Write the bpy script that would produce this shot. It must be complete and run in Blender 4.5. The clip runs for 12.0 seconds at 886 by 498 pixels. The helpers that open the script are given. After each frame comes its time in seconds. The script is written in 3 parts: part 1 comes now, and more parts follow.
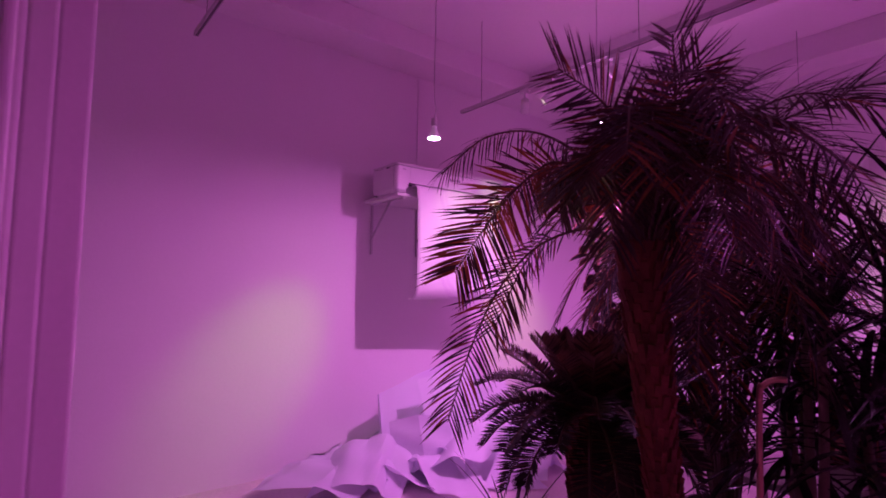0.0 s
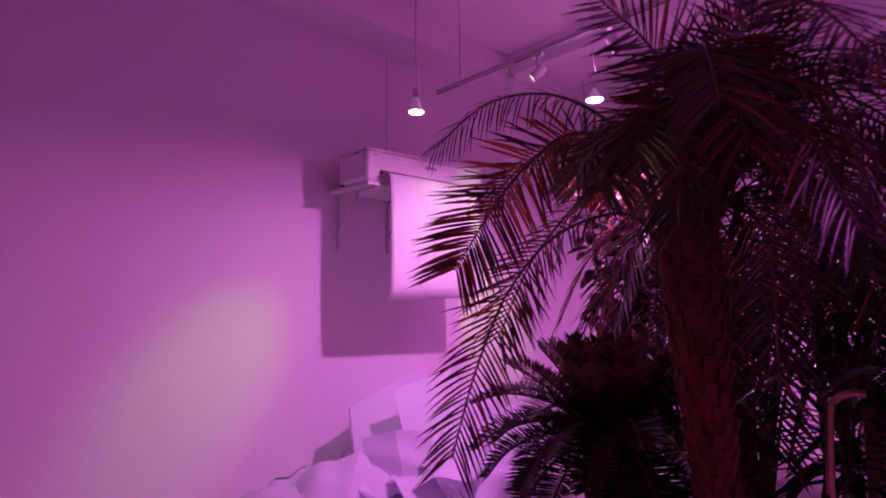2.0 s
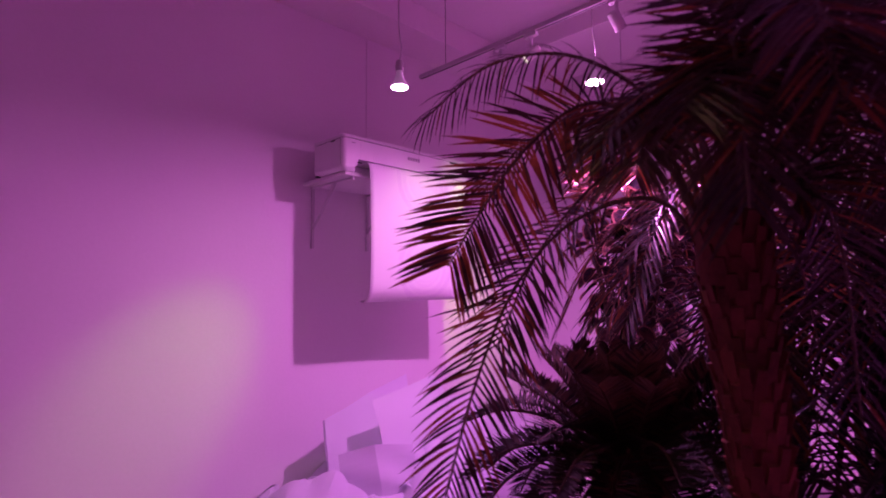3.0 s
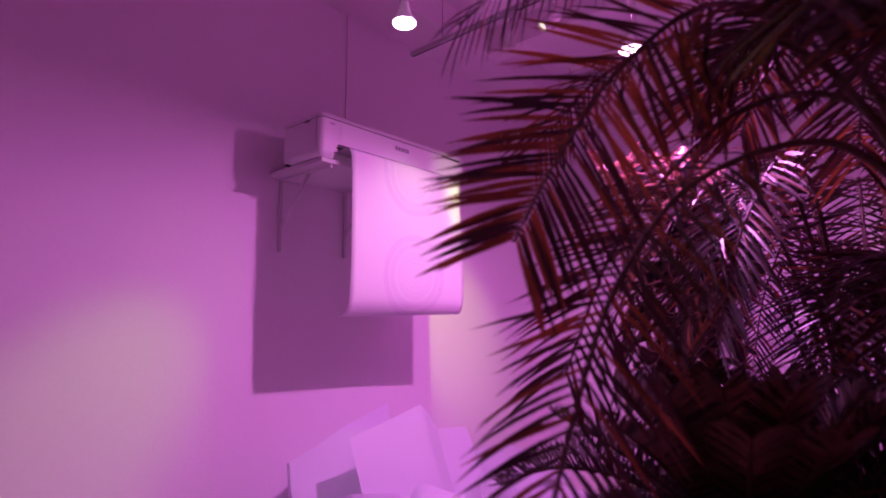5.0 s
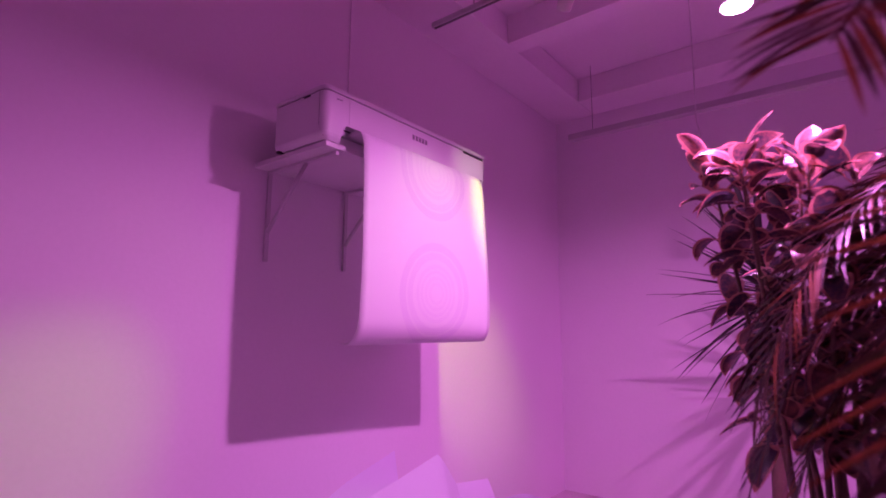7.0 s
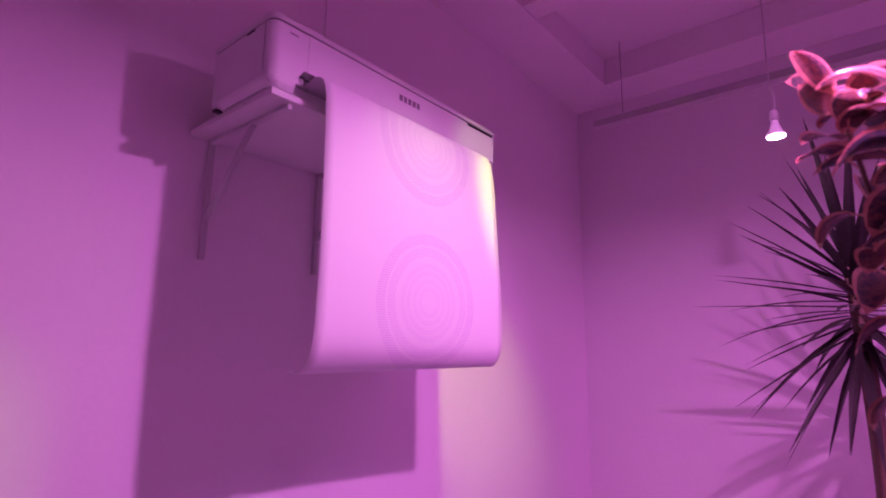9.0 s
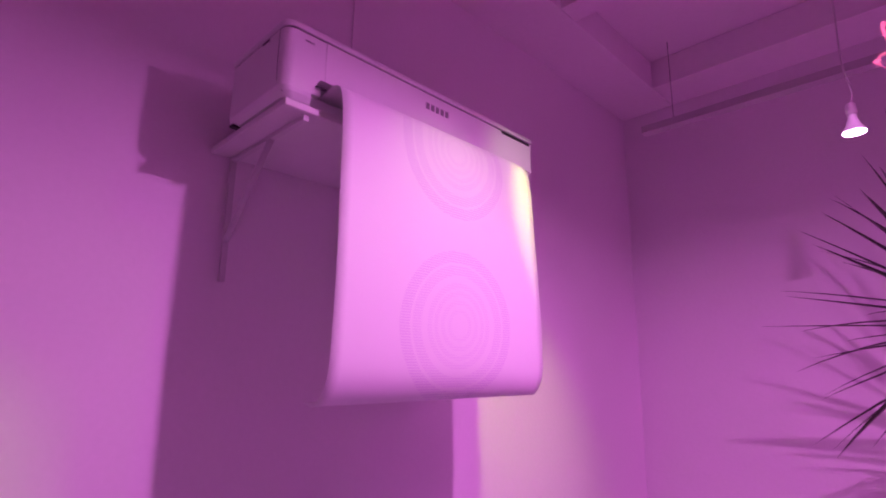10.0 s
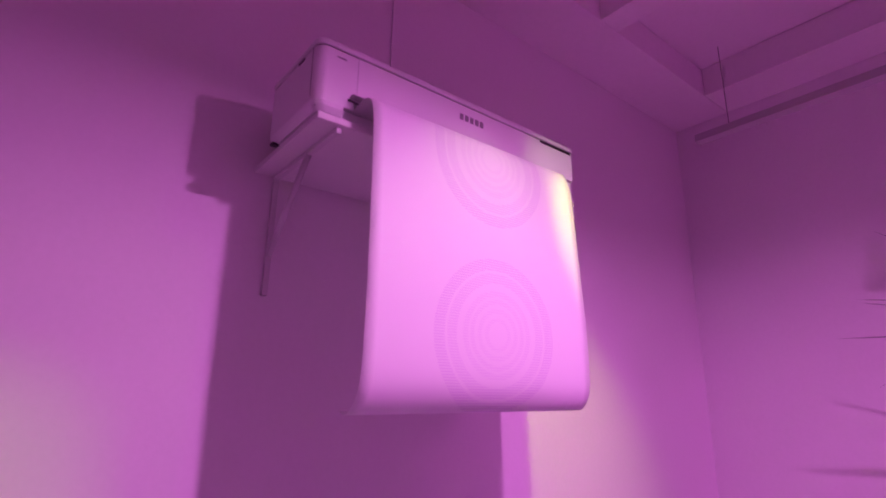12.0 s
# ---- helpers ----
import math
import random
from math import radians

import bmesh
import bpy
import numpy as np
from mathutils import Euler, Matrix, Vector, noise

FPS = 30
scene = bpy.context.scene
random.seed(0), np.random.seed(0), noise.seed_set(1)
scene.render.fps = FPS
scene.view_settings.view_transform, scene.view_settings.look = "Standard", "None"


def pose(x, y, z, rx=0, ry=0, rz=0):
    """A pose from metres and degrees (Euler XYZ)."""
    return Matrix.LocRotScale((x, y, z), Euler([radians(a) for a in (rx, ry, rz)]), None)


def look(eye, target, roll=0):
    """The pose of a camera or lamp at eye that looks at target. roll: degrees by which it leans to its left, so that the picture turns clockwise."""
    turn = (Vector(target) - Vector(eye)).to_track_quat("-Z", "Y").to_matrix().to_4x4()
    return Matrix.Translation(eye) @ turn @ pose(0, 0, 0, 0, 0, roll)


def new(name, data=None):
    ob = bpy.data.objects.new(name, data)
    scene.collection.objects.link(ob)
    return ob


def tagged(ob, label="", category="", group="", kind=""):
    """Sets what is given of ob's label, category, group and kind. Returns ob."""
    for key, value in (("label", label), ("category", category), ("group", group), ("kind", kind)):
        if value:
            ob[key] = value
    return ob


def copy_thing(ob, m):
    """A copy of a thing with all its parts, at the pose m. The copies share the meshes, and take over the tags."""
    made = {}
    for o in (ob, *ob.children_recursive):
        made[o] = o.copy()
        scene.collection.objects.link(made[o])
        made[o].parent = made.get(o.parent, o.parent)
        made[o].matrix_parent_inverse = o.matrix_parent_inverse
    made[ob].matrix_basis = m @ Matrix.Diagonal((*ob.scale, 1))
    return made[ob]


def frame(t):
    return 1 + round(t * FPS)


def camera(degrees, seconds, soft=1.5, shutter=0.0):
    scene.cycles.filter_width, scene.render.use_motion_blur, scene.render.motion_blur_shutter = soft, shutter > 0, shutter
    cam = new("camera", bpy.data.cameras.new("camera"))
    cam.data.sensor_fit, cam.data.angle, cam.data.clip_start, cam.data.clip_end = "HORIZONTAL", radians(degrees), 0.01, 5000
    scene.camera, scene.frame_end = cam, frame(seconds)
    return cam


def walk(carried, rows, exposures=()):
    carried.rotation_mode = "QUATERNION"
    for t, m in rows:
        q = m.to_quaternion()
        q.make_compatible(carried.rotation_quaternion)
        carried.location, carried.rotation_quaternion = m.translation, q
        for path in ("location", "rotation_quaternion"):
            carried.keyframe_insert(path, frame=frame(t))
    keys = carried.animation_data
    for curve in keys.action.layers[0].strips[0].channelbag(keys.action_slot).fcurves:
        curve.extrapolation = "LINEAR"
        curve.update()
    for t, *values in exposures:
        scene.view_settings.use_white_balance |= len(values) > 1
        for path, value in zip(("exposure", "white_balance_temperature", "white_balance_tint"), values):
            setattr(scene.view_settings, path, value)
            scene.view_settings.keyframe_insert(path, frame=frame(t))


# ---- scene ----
cam = camera(80.64, 12.0, soft=1.7, shutter=0.5)
# a bright lens focused on the far wall: leaves close by go soft
cam.data.dof.use_dof, cam.data.dof.focus_distance, cam.data.dof.aperture_fstop = True, 3.0, 2.2
# seconds, x, y, z, pitch up, roll to the left, yaw to the left of +y
PATH = [
    (0, 4.147, -2.374, 1.488, 4.5, 0.75, 51.28),
    (0.5, 4.062, -2.318, 1.495, 4.54, 0.09, 50.71),
    (1, 3.939, -2.268, 1.501, 4.39, -0.08, 49.49),
    (1.5, 3.795, -2.225, 1.509, 4.37, -0.08, 48.23),
    (2, 3.716, -2.189, 1.503, 4.21, -0.33, 46.91),
    (2.5, 3.589, -2.095, 1.505, 4.04, -0.42, 45.56),
    (4.5, 3.084, -1.749, 1.448, 5.96, -0.23, 42.34),
    (5, 2.924, -1.674, 1.447, 6.61, 0.02, 41.12),
    (5.5, 2.787, -1.584, 1.463, 7.48, 0.33, 40.43),
    (6, 2.654, -1.504, 1.467, 8.11, 0.52, 40.17),
    (6.5, 2.451, -1.454, 1.48, 8.86, 0.57, 38.89),
    (7, 2.305, -1.378, 1.475, 8.85, 0.42, 38.26),
    (9, 1.938, -0.801, 1.494, 10.65, 0.68, 39.8),
    (9.5, 1.908, -0.699, 1.515, 11.35, 0.88, 41.99),
    (10, 1.881, -0.645, 1.532, 12.3, 0.78, 45.1),
    (10.5, 1.878, -0.619, 1.527, 13.02, 0.85, 47.92),
    (11, 1.889, -0.615, 1.522, 13.71, 0.88, 50.42),
    (11.5, 1.903, -0.597, 1.504, 14.43, 0.84, 51.5),
    (12, 1.902, -0.561, 1.469, 15.44, 0.82, 51.65),
]
EXPOSURES = [(0, 0.04), (2.5, 0.02), (5.5, -0.06), (9, -0.10), (12, -0.14)]
walk(cam, [(t, pose(x, y, z, 90 + pitch, 0, yaw) @ pose(0, 0, 0, 0, 0, roll)) for t, x, y, z, pitch, roll, yaw in PATH], EXPOSURES)

# ---- light ----
world = bpy.data.worlds.new("dim_room")
world.use_nodes = True
world.node_tree.nodes["Background"].inputs[0].default_value = (0.02, 0.006, 0.02, 1)
world.node_tree.nodes["Background"].inputs[1].default_value = 0.2
scene.world = world

PINK = (1.0, 0.25, 1.0)
WARM = (0.78, 1.0, 0.03)
# growing lamps: x, y, height of the glowing face, watts
GROW = [(2.06, 0.65, 2.655, 57), (1.775, -0.55, 2.375, 3.5), (1.674, 1.808, 2.43, 2)]
# unseen fill light, added beyond the plants to lift the shaded wall
FAR_FILL = [(5.5, 1.5, 2.3, 125)]


def down_lamp(name, x, y, z, watts, colour, size=0.075):
    lamp = bpy.data.lights.new(name, "AREA")
    lamp.shape, lamp.size, lamp.energy, lamp.color = "DISK", size, watts, colour
    ob = new(name, lamp)
    ob.matrix_world = pose(x, y, z)
    return ob


def side_lamp(name, x, y, z, watts, colour, soft=0.03):
    """The light that a domed bulb throws sideways, down from the horizontal."""
    lamp = bpy.data.lights.new(name, "SPOT")
    lamp.energy, lamp.color, lamp.shadow_soft_size = watts, colour, soft
    lamp.spot_size, lamp.spot_blend = radians(180), 0.12
    ob = new(name, lamp)
    ob.matrix_world = pose(x, y, z)


def neck_lamp(name, x, y, z, watts, colour):
    """The little light that leaks upwards past the neck of a reflector bulb."""
    lamp = bpy.data.lights.new(name, "SPOT")
    lamp.energy, lamp.color, lamp.shadow_soft_size = watts, colour, 0.05
    lamp.spot_size, lamp.spot_blend = radians(175), 0.6
    ob = new(name, lamp)
    ob.matrix_world = pose(x, y, z, 180)


def spot_lamp(name, eye, target, watts, degrees, colour=WARM, blend=1.0):
    lamp = bpy.data.lights.new(name, "SPOT")
    lamp.energy, lamp.color, lamp.spot_size, lamp.spot_blend = watts, colour, radians(degrees), blend
    lamp.shadow_soft_size = 0.03
    ob = new(name, lamp)
    ob.matrix_world = look(eye, target)
    return ob


for gx, gy, gz, gw in GROW:
    down_lamp("grow_light", gx, gy, gz - 0.012, gw, PINK)
    side_lamp("grow_light_side", gx, gy, gz - 0.014, gw * 0.2, PINK)
    neck_lamp("grow_light_neck", gx, gy, gz + 0.15, gw * 0.06, PINK)
for gx, gy, gz, gw in FAR_FILL:
    side_lamp("far_grow_light", gx, gy, gz, gw, (1.0, 0.15, 1.0), 0.5)
# the head on the long rail that grazes the print; the near-rail one is added
spot_lamp("track_light", (1.36, 0.66, 2.88), (0, 1.82, 1.30), 98, 31)
# extra beams added at this head, imitating spill on the print and printer end
spot_lamp("track_light_spill", (1.37, 0.66, 2.87), (0.62, 0.66, 1.74), 18, 62, (0.95, 1.0, 0.55))
spot_lamp("track_light_spill", (1.36, 0.66, 2.88), (0.56, 1.16, 2.34), 15, 30, (0.92, 1.0, 0.55))
spot_lamp("track_light", (1.60, 0.56, 2.86), (0, -0.93, 0.86), 76, 25, (0.50, 1.0, 0.02))
# extra wide beam, added to soften the pool on the wall
spot_lamp("track_light_spill", (1.60, 0.56, 2.86), (0, -0.93, 0.92), 9, 52, (0.60, 1.0, 0.10))
# unseen head, assumed on the near rail to bring warm light onto the palm
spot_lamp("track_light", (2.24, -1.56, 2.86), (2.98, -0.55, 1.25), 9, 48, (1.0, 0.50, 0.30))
# unseen rail spot, added to make the panel on the north wall bright
spot_lamp("track_light", (3.55, 0.70, 2.88), (3.55, 3.43, 1.75), 70, 40, (1.0, 0.95, 0.62))

# ---- materials ----


def nodes_of(name):
    m = bpy.data.materials.new(name)
    m.use_nodes = True
    t = m.node_tree
    return m, t, t.nodes["Principled BSDF"]


def mat(name, colour, rough=0.6, vary=0.12, scale=3.0, fine=60.0, bump=0.1, metal=0.0, random_piece=0.0, through_light=0.0, coat=0.0, colour2=None, gloss=0.5):
    """A surface with soft stains at one scale and grain at another."""
    m, t, b = nodes_of(name)
    n, l = t.nodes, t.links
    co = n.new("ShaderNodeTexCoord")
    big = n.new("ShaderNodeTexNoise")
    big.inputs["Scale"].default_value, big.inputs["Detail"].default_value = scale, 5
    small = n.new("ShaderNodeTexNoise")
    small.inputs["Scale"].default_value, small.inputs["Detail"].default_value = fine, 3
    l.new(co.outputs["Object"], big.inputs["Vector"])
    l.new(co.outputs["Object"], small.inputs["Vector"])
    ramp = n.new("ShaderNodeValToRGB")
    c2 = colour2 or [max(0, c * (1 - 2 * vary)) for c in colour]
    ramp.color_ramp.elements[0].position, ramp.color_ramp.elements[1].position = 0.3, 0.7
    ramp.color_ramp.elements[0].color, ramp.color_ramp.elements[1].color = (*c2, 1), (*colour, 1)
    mix = n.new("ShaderNodeMath")
    mix.operation = "MULTIPLY_ADD"
    mix.inputs[1].default_value = 0.35
    l.new(small.outputs["Fac"], mix.inputs[0])
    half = n.new("ShaderNodeMath")
    half.operation = "MULTIPLY"
    half.inputs[1].default_value = 0.65
    l.new(big.outputs["Fac"], half.inputs[0])
    l.new(half.outputs[0], mix.inputs[2])
    last = mix.outputs[0]
    if random_piece:
        info = n.new("ShaderNodeNewGeometry")
        add = n.new("ShaderNodeMath")
        add.operation = "MULTIPLY_ADD"
        add.inputs[1].default_value = random_piece
        l.new(info.outputs["Random Per Island"], add.inputs[0])
        off = n.new("ShaderNodeMath")
        off.operation = "SUBTRACT"
        off.inputs[1].default_value = random_piece / 2
        l.new(last, off.inputs[0])
        l.new(off.outputs[0], add.inputs[2])
        last = add.outputs[0]
    l.new(last, ramp.inputs["Fac"])
    l.new(ramp.outputs["Color"], b.inputs["Base Color"])
    b.inputs["Roughness"].default_value, b.inputs["Metallic"].default_value = rough, metal
    b.inputs["Coat Weight"].default_value = coat
    b.inputs["Specular IOR Level"].default_value = gloss
    if bump:
        bp = n.new("ShaderNodeBump")
        bp.inputs["Strength"].default_value, bp.inputs["Distance"].default_value = bump, 0.004
        l.new(small.outputs["Fac"], bp.inputs["Height"])
        l.new(bp.outputs["Normal"], b.inputs["Normal"])
    if through_light:
        tr = n.new("ShaderNodeBsdfTranslucent")
        l.new(ramp.outputs["Color"], tr.inputs["Color"])
        sh = n.new("ShaderNodeMixShader")
        sh.inputs[0].default_value = through_light
        l.new(b.outputs[0], sh.inputs[1])
        l.new(tr.outputs[0], sh.inputs[2])
        l.new(sh.outputs[0], n["Material Output"].inputs["Surface"])
    return m


def glow(name, colour, strength):
    m, t, b = nodes_of(name)
    b.inputs["Base Color"].default_value = (0.8, 0.8, 0.8, 1)
    b.inputs["Emission Color"].default_value = (*colour, 1)
    b.inputs["Emission Strength"].default_value = strength
    return m


PLASTER = mat("white_plaster", (0.87, 0.83, 0.86), 0.75, 0.03, 0.8, 45, 0.16)
CEILING = mat("ceiling_paint", (0.87, 0.82, 0.85), 0.85, 0.04, 0.6, 30, 0.1)
# floor tone raised to bounce light upwards; its real colour is unknown
FLOORING = mat("pale_bounce_floor", (0.82, 0.73, 0.73), 0.5, 0.15, 1.2, 40, 0.1)
TRIM = mat("trim_paint", (0.74, 0.73, 0.70), 0.4, 0.05, 2, 60, 0.05)
SHELL = mat("printer_shell", (0.78, 0.78, 0.78), 0.35, 0.02, 3, 300, 0.02)
LID = mat("printer_lid", (0.72, 0.72, 0.72), 0.3, 0.02, 3, 300, 0.02)
DARK = mat("black_plastic", (0.02, 0.02, 0.022), 0.4, 0.2, 5, 200, 0.03)
GREY = mat("grey_print", (0.26, 0.24, 0.27), 0.5, 0.1, 5, 200, 0.0)
SHELFING = mat("white_board", (0.74, 0.73, 0.72), 0.45, 0.04, 4, 120, 0.03)
STEEL = mat("white_steel", (0.66, 0.65, 0.65), 0.4, 0.05, 6, 200, 0.02)
RAIL = mat("rail_paint", (0.55, 0.54, 0.54), 0.4, 0.06, 4, 100, 0.02)
RAILDARK = mat("rail_dark", (0.10, 0.09, 0.10), 0.5, 0.1, 4, 100, 0.02)
WIRE = mat("cable_sleeve", (0.62, 0.60, 0.60), 0.5, 0.05, 6, 100, 0.0)
WIREDARK = mat("cable_dark", (0.14, 0.12, 0.13), 0.5, 0.05, 6, 100, 0.0)
PAPER = mat("heap_paper", (0.84, 0.83, 0.93), 0.65, 0.02, 2.5, 90, 0.05, through_light=0.3)
LEAF = mat("palm_leaf", (0.10, 0.030, 0.018), 0.36, 0.3, 6, 90, 0.1, random_piece=0.5, through_light=0.28, colour2=(0.022, 0.012, 0.010), gloss=0.5)
# brighter orange copy of the leaf: warm light painted onto some leaflets
LEAFLIT = mat("lit_palm_leaf", (0.34, 0.11, 0.035), 0.5, 0.3, 6, 90, 0.1, random_piece=0.5, through_light=0.34, colour2=(0.14, 0.045, 0.02), gloss=0.3)
STALK = mat("palm_stalk", (0.10, 0.055, 0.03), 0.5, 0.25, 8, 80, 0.1, gloss=0.35)
CYCAD = mat("cycad_leaf", (0.045, 0.026, 0.014), 0.55, 0.3, 6, 90, 0.1, random_piece=0.6, through_light=0.1, colour2=(0.013, 0.010, 0.007), gloss=0.3)
CYCADNEW = mat("cycad_young_leaf", (0.13, 0.05, 0.02), 0.5, 0.3, 6, 90, 0.1, random_piece=0.6, through_light=0.15, colour2=(0.05, 0.025, 0.012))
BARK = mat("palm_bark", (0.17, 0.050, 0.032), 0.9, 0.3, 9, 60, 0.6, random_piece=0.3, colour2=(0.08, 0.028, 0.018), gloss=0.2)
YUCCA = mat("yucca_leaf", (0.05, 0.045, 0.04), 0.32, 0.25, 5, 90, 0.05, random_piece=0.4, through_light=0.06, colour2=(0.02, 0.018, 0.016))
STRAP = mat("strap_leaf", (0.07, 0.045, 0.060), 0.26, 0.25, 5, 90, 0.05, random_piece=0.5, through_light=0.12, colour2=(0.02, 0.018, 0.014))
TWIG = mat("ficus_bark", (0.20, 0.13, 0.09), 0.7, 0.2, 12, 90, 0.3)
CREAM = mat("variegated_rim", (0.72, 0.42, 0.32), 0.3, 0.15, 9, 90, 0.05, random_piece=0.9, through_light=0.2, colour2=(0.42, 0.18, 0.14))
GREENMID = mat("variegated_middle", (0.50, 0.20, 0.14), 0.24, 0.25, 9, 90, 0.05, random_piece=1.3, through_light=0.18, colour2=(0.05, 0.045, 0.06))
POT = mat("planter_clay", (0.10, 0.06, 0.055), 0.6, 0.2, 5, 60, 0.15)
SOIL = mat("potting_soil", (0.03, 0.022, 0.018), 0.95, 0.3, 20, 90, 0.8)
TABLE = mat("table_paint", (0.62, 0.55, 0.56), 0.45, 0.05, 3, 90, 0.04)
COPPER = mat("copper_tube", (0.55, 0.30, 0.22), 0.28, 0.12, 9, 120, 0.03, metal=0.9)
DOME = mat("glossy_dome", (0.30, 0.10, 0.09), 0.12, 0.1, 3, 90, 0.02, metal=0.6, coat=0.5)
BULB = glow("bulb_face", (1.0, 0.55, 1.0), 30)
BULBGLASS = glow("bulb_glass", (1.0, 0.45, 0.95), 0.10)
SPOTFACE = glow("spot_face", (1.0, 0.92, 0.66), 0.9)


def print_paper():
    """White paper with two faint printed ring figures made of fine strokes."""
    m, t, b = nodes_of("printed_paper")
    n, l = t.nodes, t.links
    co = n.new("ShaderNodeTexCoord")
    sep = n.new("ShaderNodeSeparateXYZ")
    l.new(co.outputs["Object"], sep.inputs[0])

    def op(kind, a, c=None):
        q = n.new("ShaderNodeMath")
        q.operation = kind
        for k, v in enumerate((a, c)):
            if v is None:
                continue
            if isinstance(v, (int, float)):
                q.inputs[k].default_value = v
            else:
                l.new(v, q.inputs[k])
        return q.outputs[0]

    strokes = op("GREATER_THAN", op("SINE", op("MULTIPLY", sep.outputs[2], 2 * math.pi / 0.0085)), -0.1)
    total = None
    for cy, cz in RINGS:
        dy, dz = op("SUBTRACT", sep.outputs[1], cy), op("SUBTRACT", sep.outputs[2], cz)
        r = op("SQRT", op("ADD", op("MULTIPLY", dy, dy), op("MULTIPLY", dz, dz)))
        for radius, width, ink in ((0.236, 0.020, 1.0), (0.188, 0.018, 0.75), (0.135, 0.010, 0.5), (0.108, 0.008, 0.5), (0.078, 0.008, 0.4), (0.048, 0.007, 0.4)):
            band = op("MULTIPLY", op("LESS_THAN", op("ABSOLUTE", op("SUBTRACT", r, radius)), width), ink)
            total = band if total is None else op("MAXIMUM", total, band)
    ink = op("MULTIPLY", op("MULTIPLY", total, strokes), 0.34)
    mix = n.new("ShaderNodeMix")
    mix.data_type = "RGBA"
    mix.inputs["A"].default_value, mix.inputs["B"].default_value = (0.86, 0.85, 0.86, 1), (0.62, 0.42, 0.72, 1)
    l.new(ink, mix.inputs["Factor"])
    l.new(mix.outputs["Result"], b.inputs["Base Color"])
    b.inputs["Roughness"].default_value = 0.6
    tr = n.new("ShaderNodeBsdfTranslucent")
    l.new(mix.outputs["Result"], tr.inputs["Color"])
    sh = n.new("ShaderNodeMixShader")
    sh.inputs[0].default_value = 0.10
    l.new(b.outputs[0], sh.inputs[1])
    l.new(tr.outputs[0], sh.inputs[2])
    l.new(sh.outputs[0], n["Material Output"].inputs["Surface"])
    return m


# ---- mesh helpers ----


def mesh_of(name, bm, material, smooth=False):
    me = bpy.data.meshes.new(name)
    bm.normal_update()
    bm.to_mesh(me)
    bm.free()
    for m in material if isinstance(material, (list, tuple)) else [material]:
        me.materials.append(m)
    if smooth:
        for p in me.polygons:
            p.use_smooth = True
    return me


def part(name, bm, material, parent=None, label="", smooth=False):
    ob = new(name, mesh_of(name, bm, material, smooth))
    if parent:
        ob.parent = parent
    if label:
        ob["label"] = label
    return ob


def thing(name, label, category, group="", kind=""):
    return tagged(new(name), label, category, group, kind)


def box(bm, x0, x1, y0, y1, z0, z1, bevel=0.0, seg=2):
    geo = bmesh.ops.create_cube(bm, size=1.0)["verts"]
    for v in geo:
        v.co = Vector(((x0 + x1) / 2 + v.co.x * (x1 - x0), (y0 + y1) / 2 + v.co.y * (y1 - y0), (z0 + z1) / 2 + v.co.z * (z1 - z0)))
    if bevel:
        edges = list({e for v in geo for e in v.link_edges})
        bmesh.ops.bevel(bm, geom=edges, offset=bevel, segments=seg, affect="EDGES", profile=0.5)


def one_box(*a, **k):
    bm = bmesh.new()
    box(bm, *a, **k)
    return bm


def tube(bm, points, radii, sides=8, cap=True):
    pts = [Vector(p) for p in points]
    if isinstance(radii, (int, float)):
        radii = [radii] * len(pts)
    rings = []
    side = None
    for i, p in enumerate(pts):
        d = (pts[min(i + 1, len(pts) - 1)] - pts[max(i - 1, 0)]).normalized()
        if side is None:
            side = d.orthogonal().normalized()
        side = (side - d * side.dot(d)).normalized()
        other = d.cross(side)
        rings.append([bm.verts.new(p + (side * math.cos(a) + other * math.sin(a)) * radii[i]) for a in (2 * math.pi * k / sides for k in range(sides))])
    for a, b in zip(rings, rings[1:]):
        for k in range(sides):
            bm.faces.new((a[k], a[(k + 1) % sides], b[(k + 1) % sides], b[k]))
    if cap:
        bm.faces.new(rings[0][::-1])
        bm.faces.new(rings[-1])
    return rings


def spun(bm, profile, x=0, y=0, z=0, sides=20, turn=None):
    """A body of revolution from (radius, height) pairs."""
    m = turn or Matrix()
    rings = []
    for r, h in profile:
        rings.append([bm.verts.new(m @ Vector((r * math.cos(2 * math.pi * k / sides), r * math.sin(2 * math.pi * k / sides), h)) + Vector((x, y, z))) for k in range(sides)])
    for a, b in zip(rings, rings[1:]):
        for k in range(sides):
            bm.faces.new((a[k], a[(k + 1) % sides], b[(k + 1) % sides], b[k]))
    bm.faces.new(rings[0][::-1])
    bm.faces.new(rings[-1])


def smooth_line(points, n):
    """n + 1 places along a soft curve through the points."""
    p = [Vector(q) for q in points]
    p = [p[0] * 2 - p[1]] + p + [p[-1] * 2 - p[-2]]
    out = []
    for i in range(n + 1):
        u = i / n * (len(p) - 3)
        k = min(int(u), len(p) - 4)
        f = u - k
        a, b, c, d = p[k : k + 4]
        out.append(0.5 * ((2 * b) + (c - a) * f + (2 * a - 5 * b + 4 * c - d) * f * f + (3 * b - a - 3 * c + d) * f ** 3))
    return out


# ---- the room ----
TOP, BEAM = 3.835, 3.61
part("wall_west", one_box(-0.15, 0, -6.15, 3.58, 0, 4.0), PLASTER)
part("wall_north", one_box(0, 7.15, 3.43, 3.58, 0, 4.0), PLASTER)
part("wall_east", one_box(7.0, 7.15, -6.15, 3.43, 0, 4.0), PLASTER)
part("wall_south", one_box(0, 7.0, -6.15, -6.0, 0, 4.0), PLASTER)
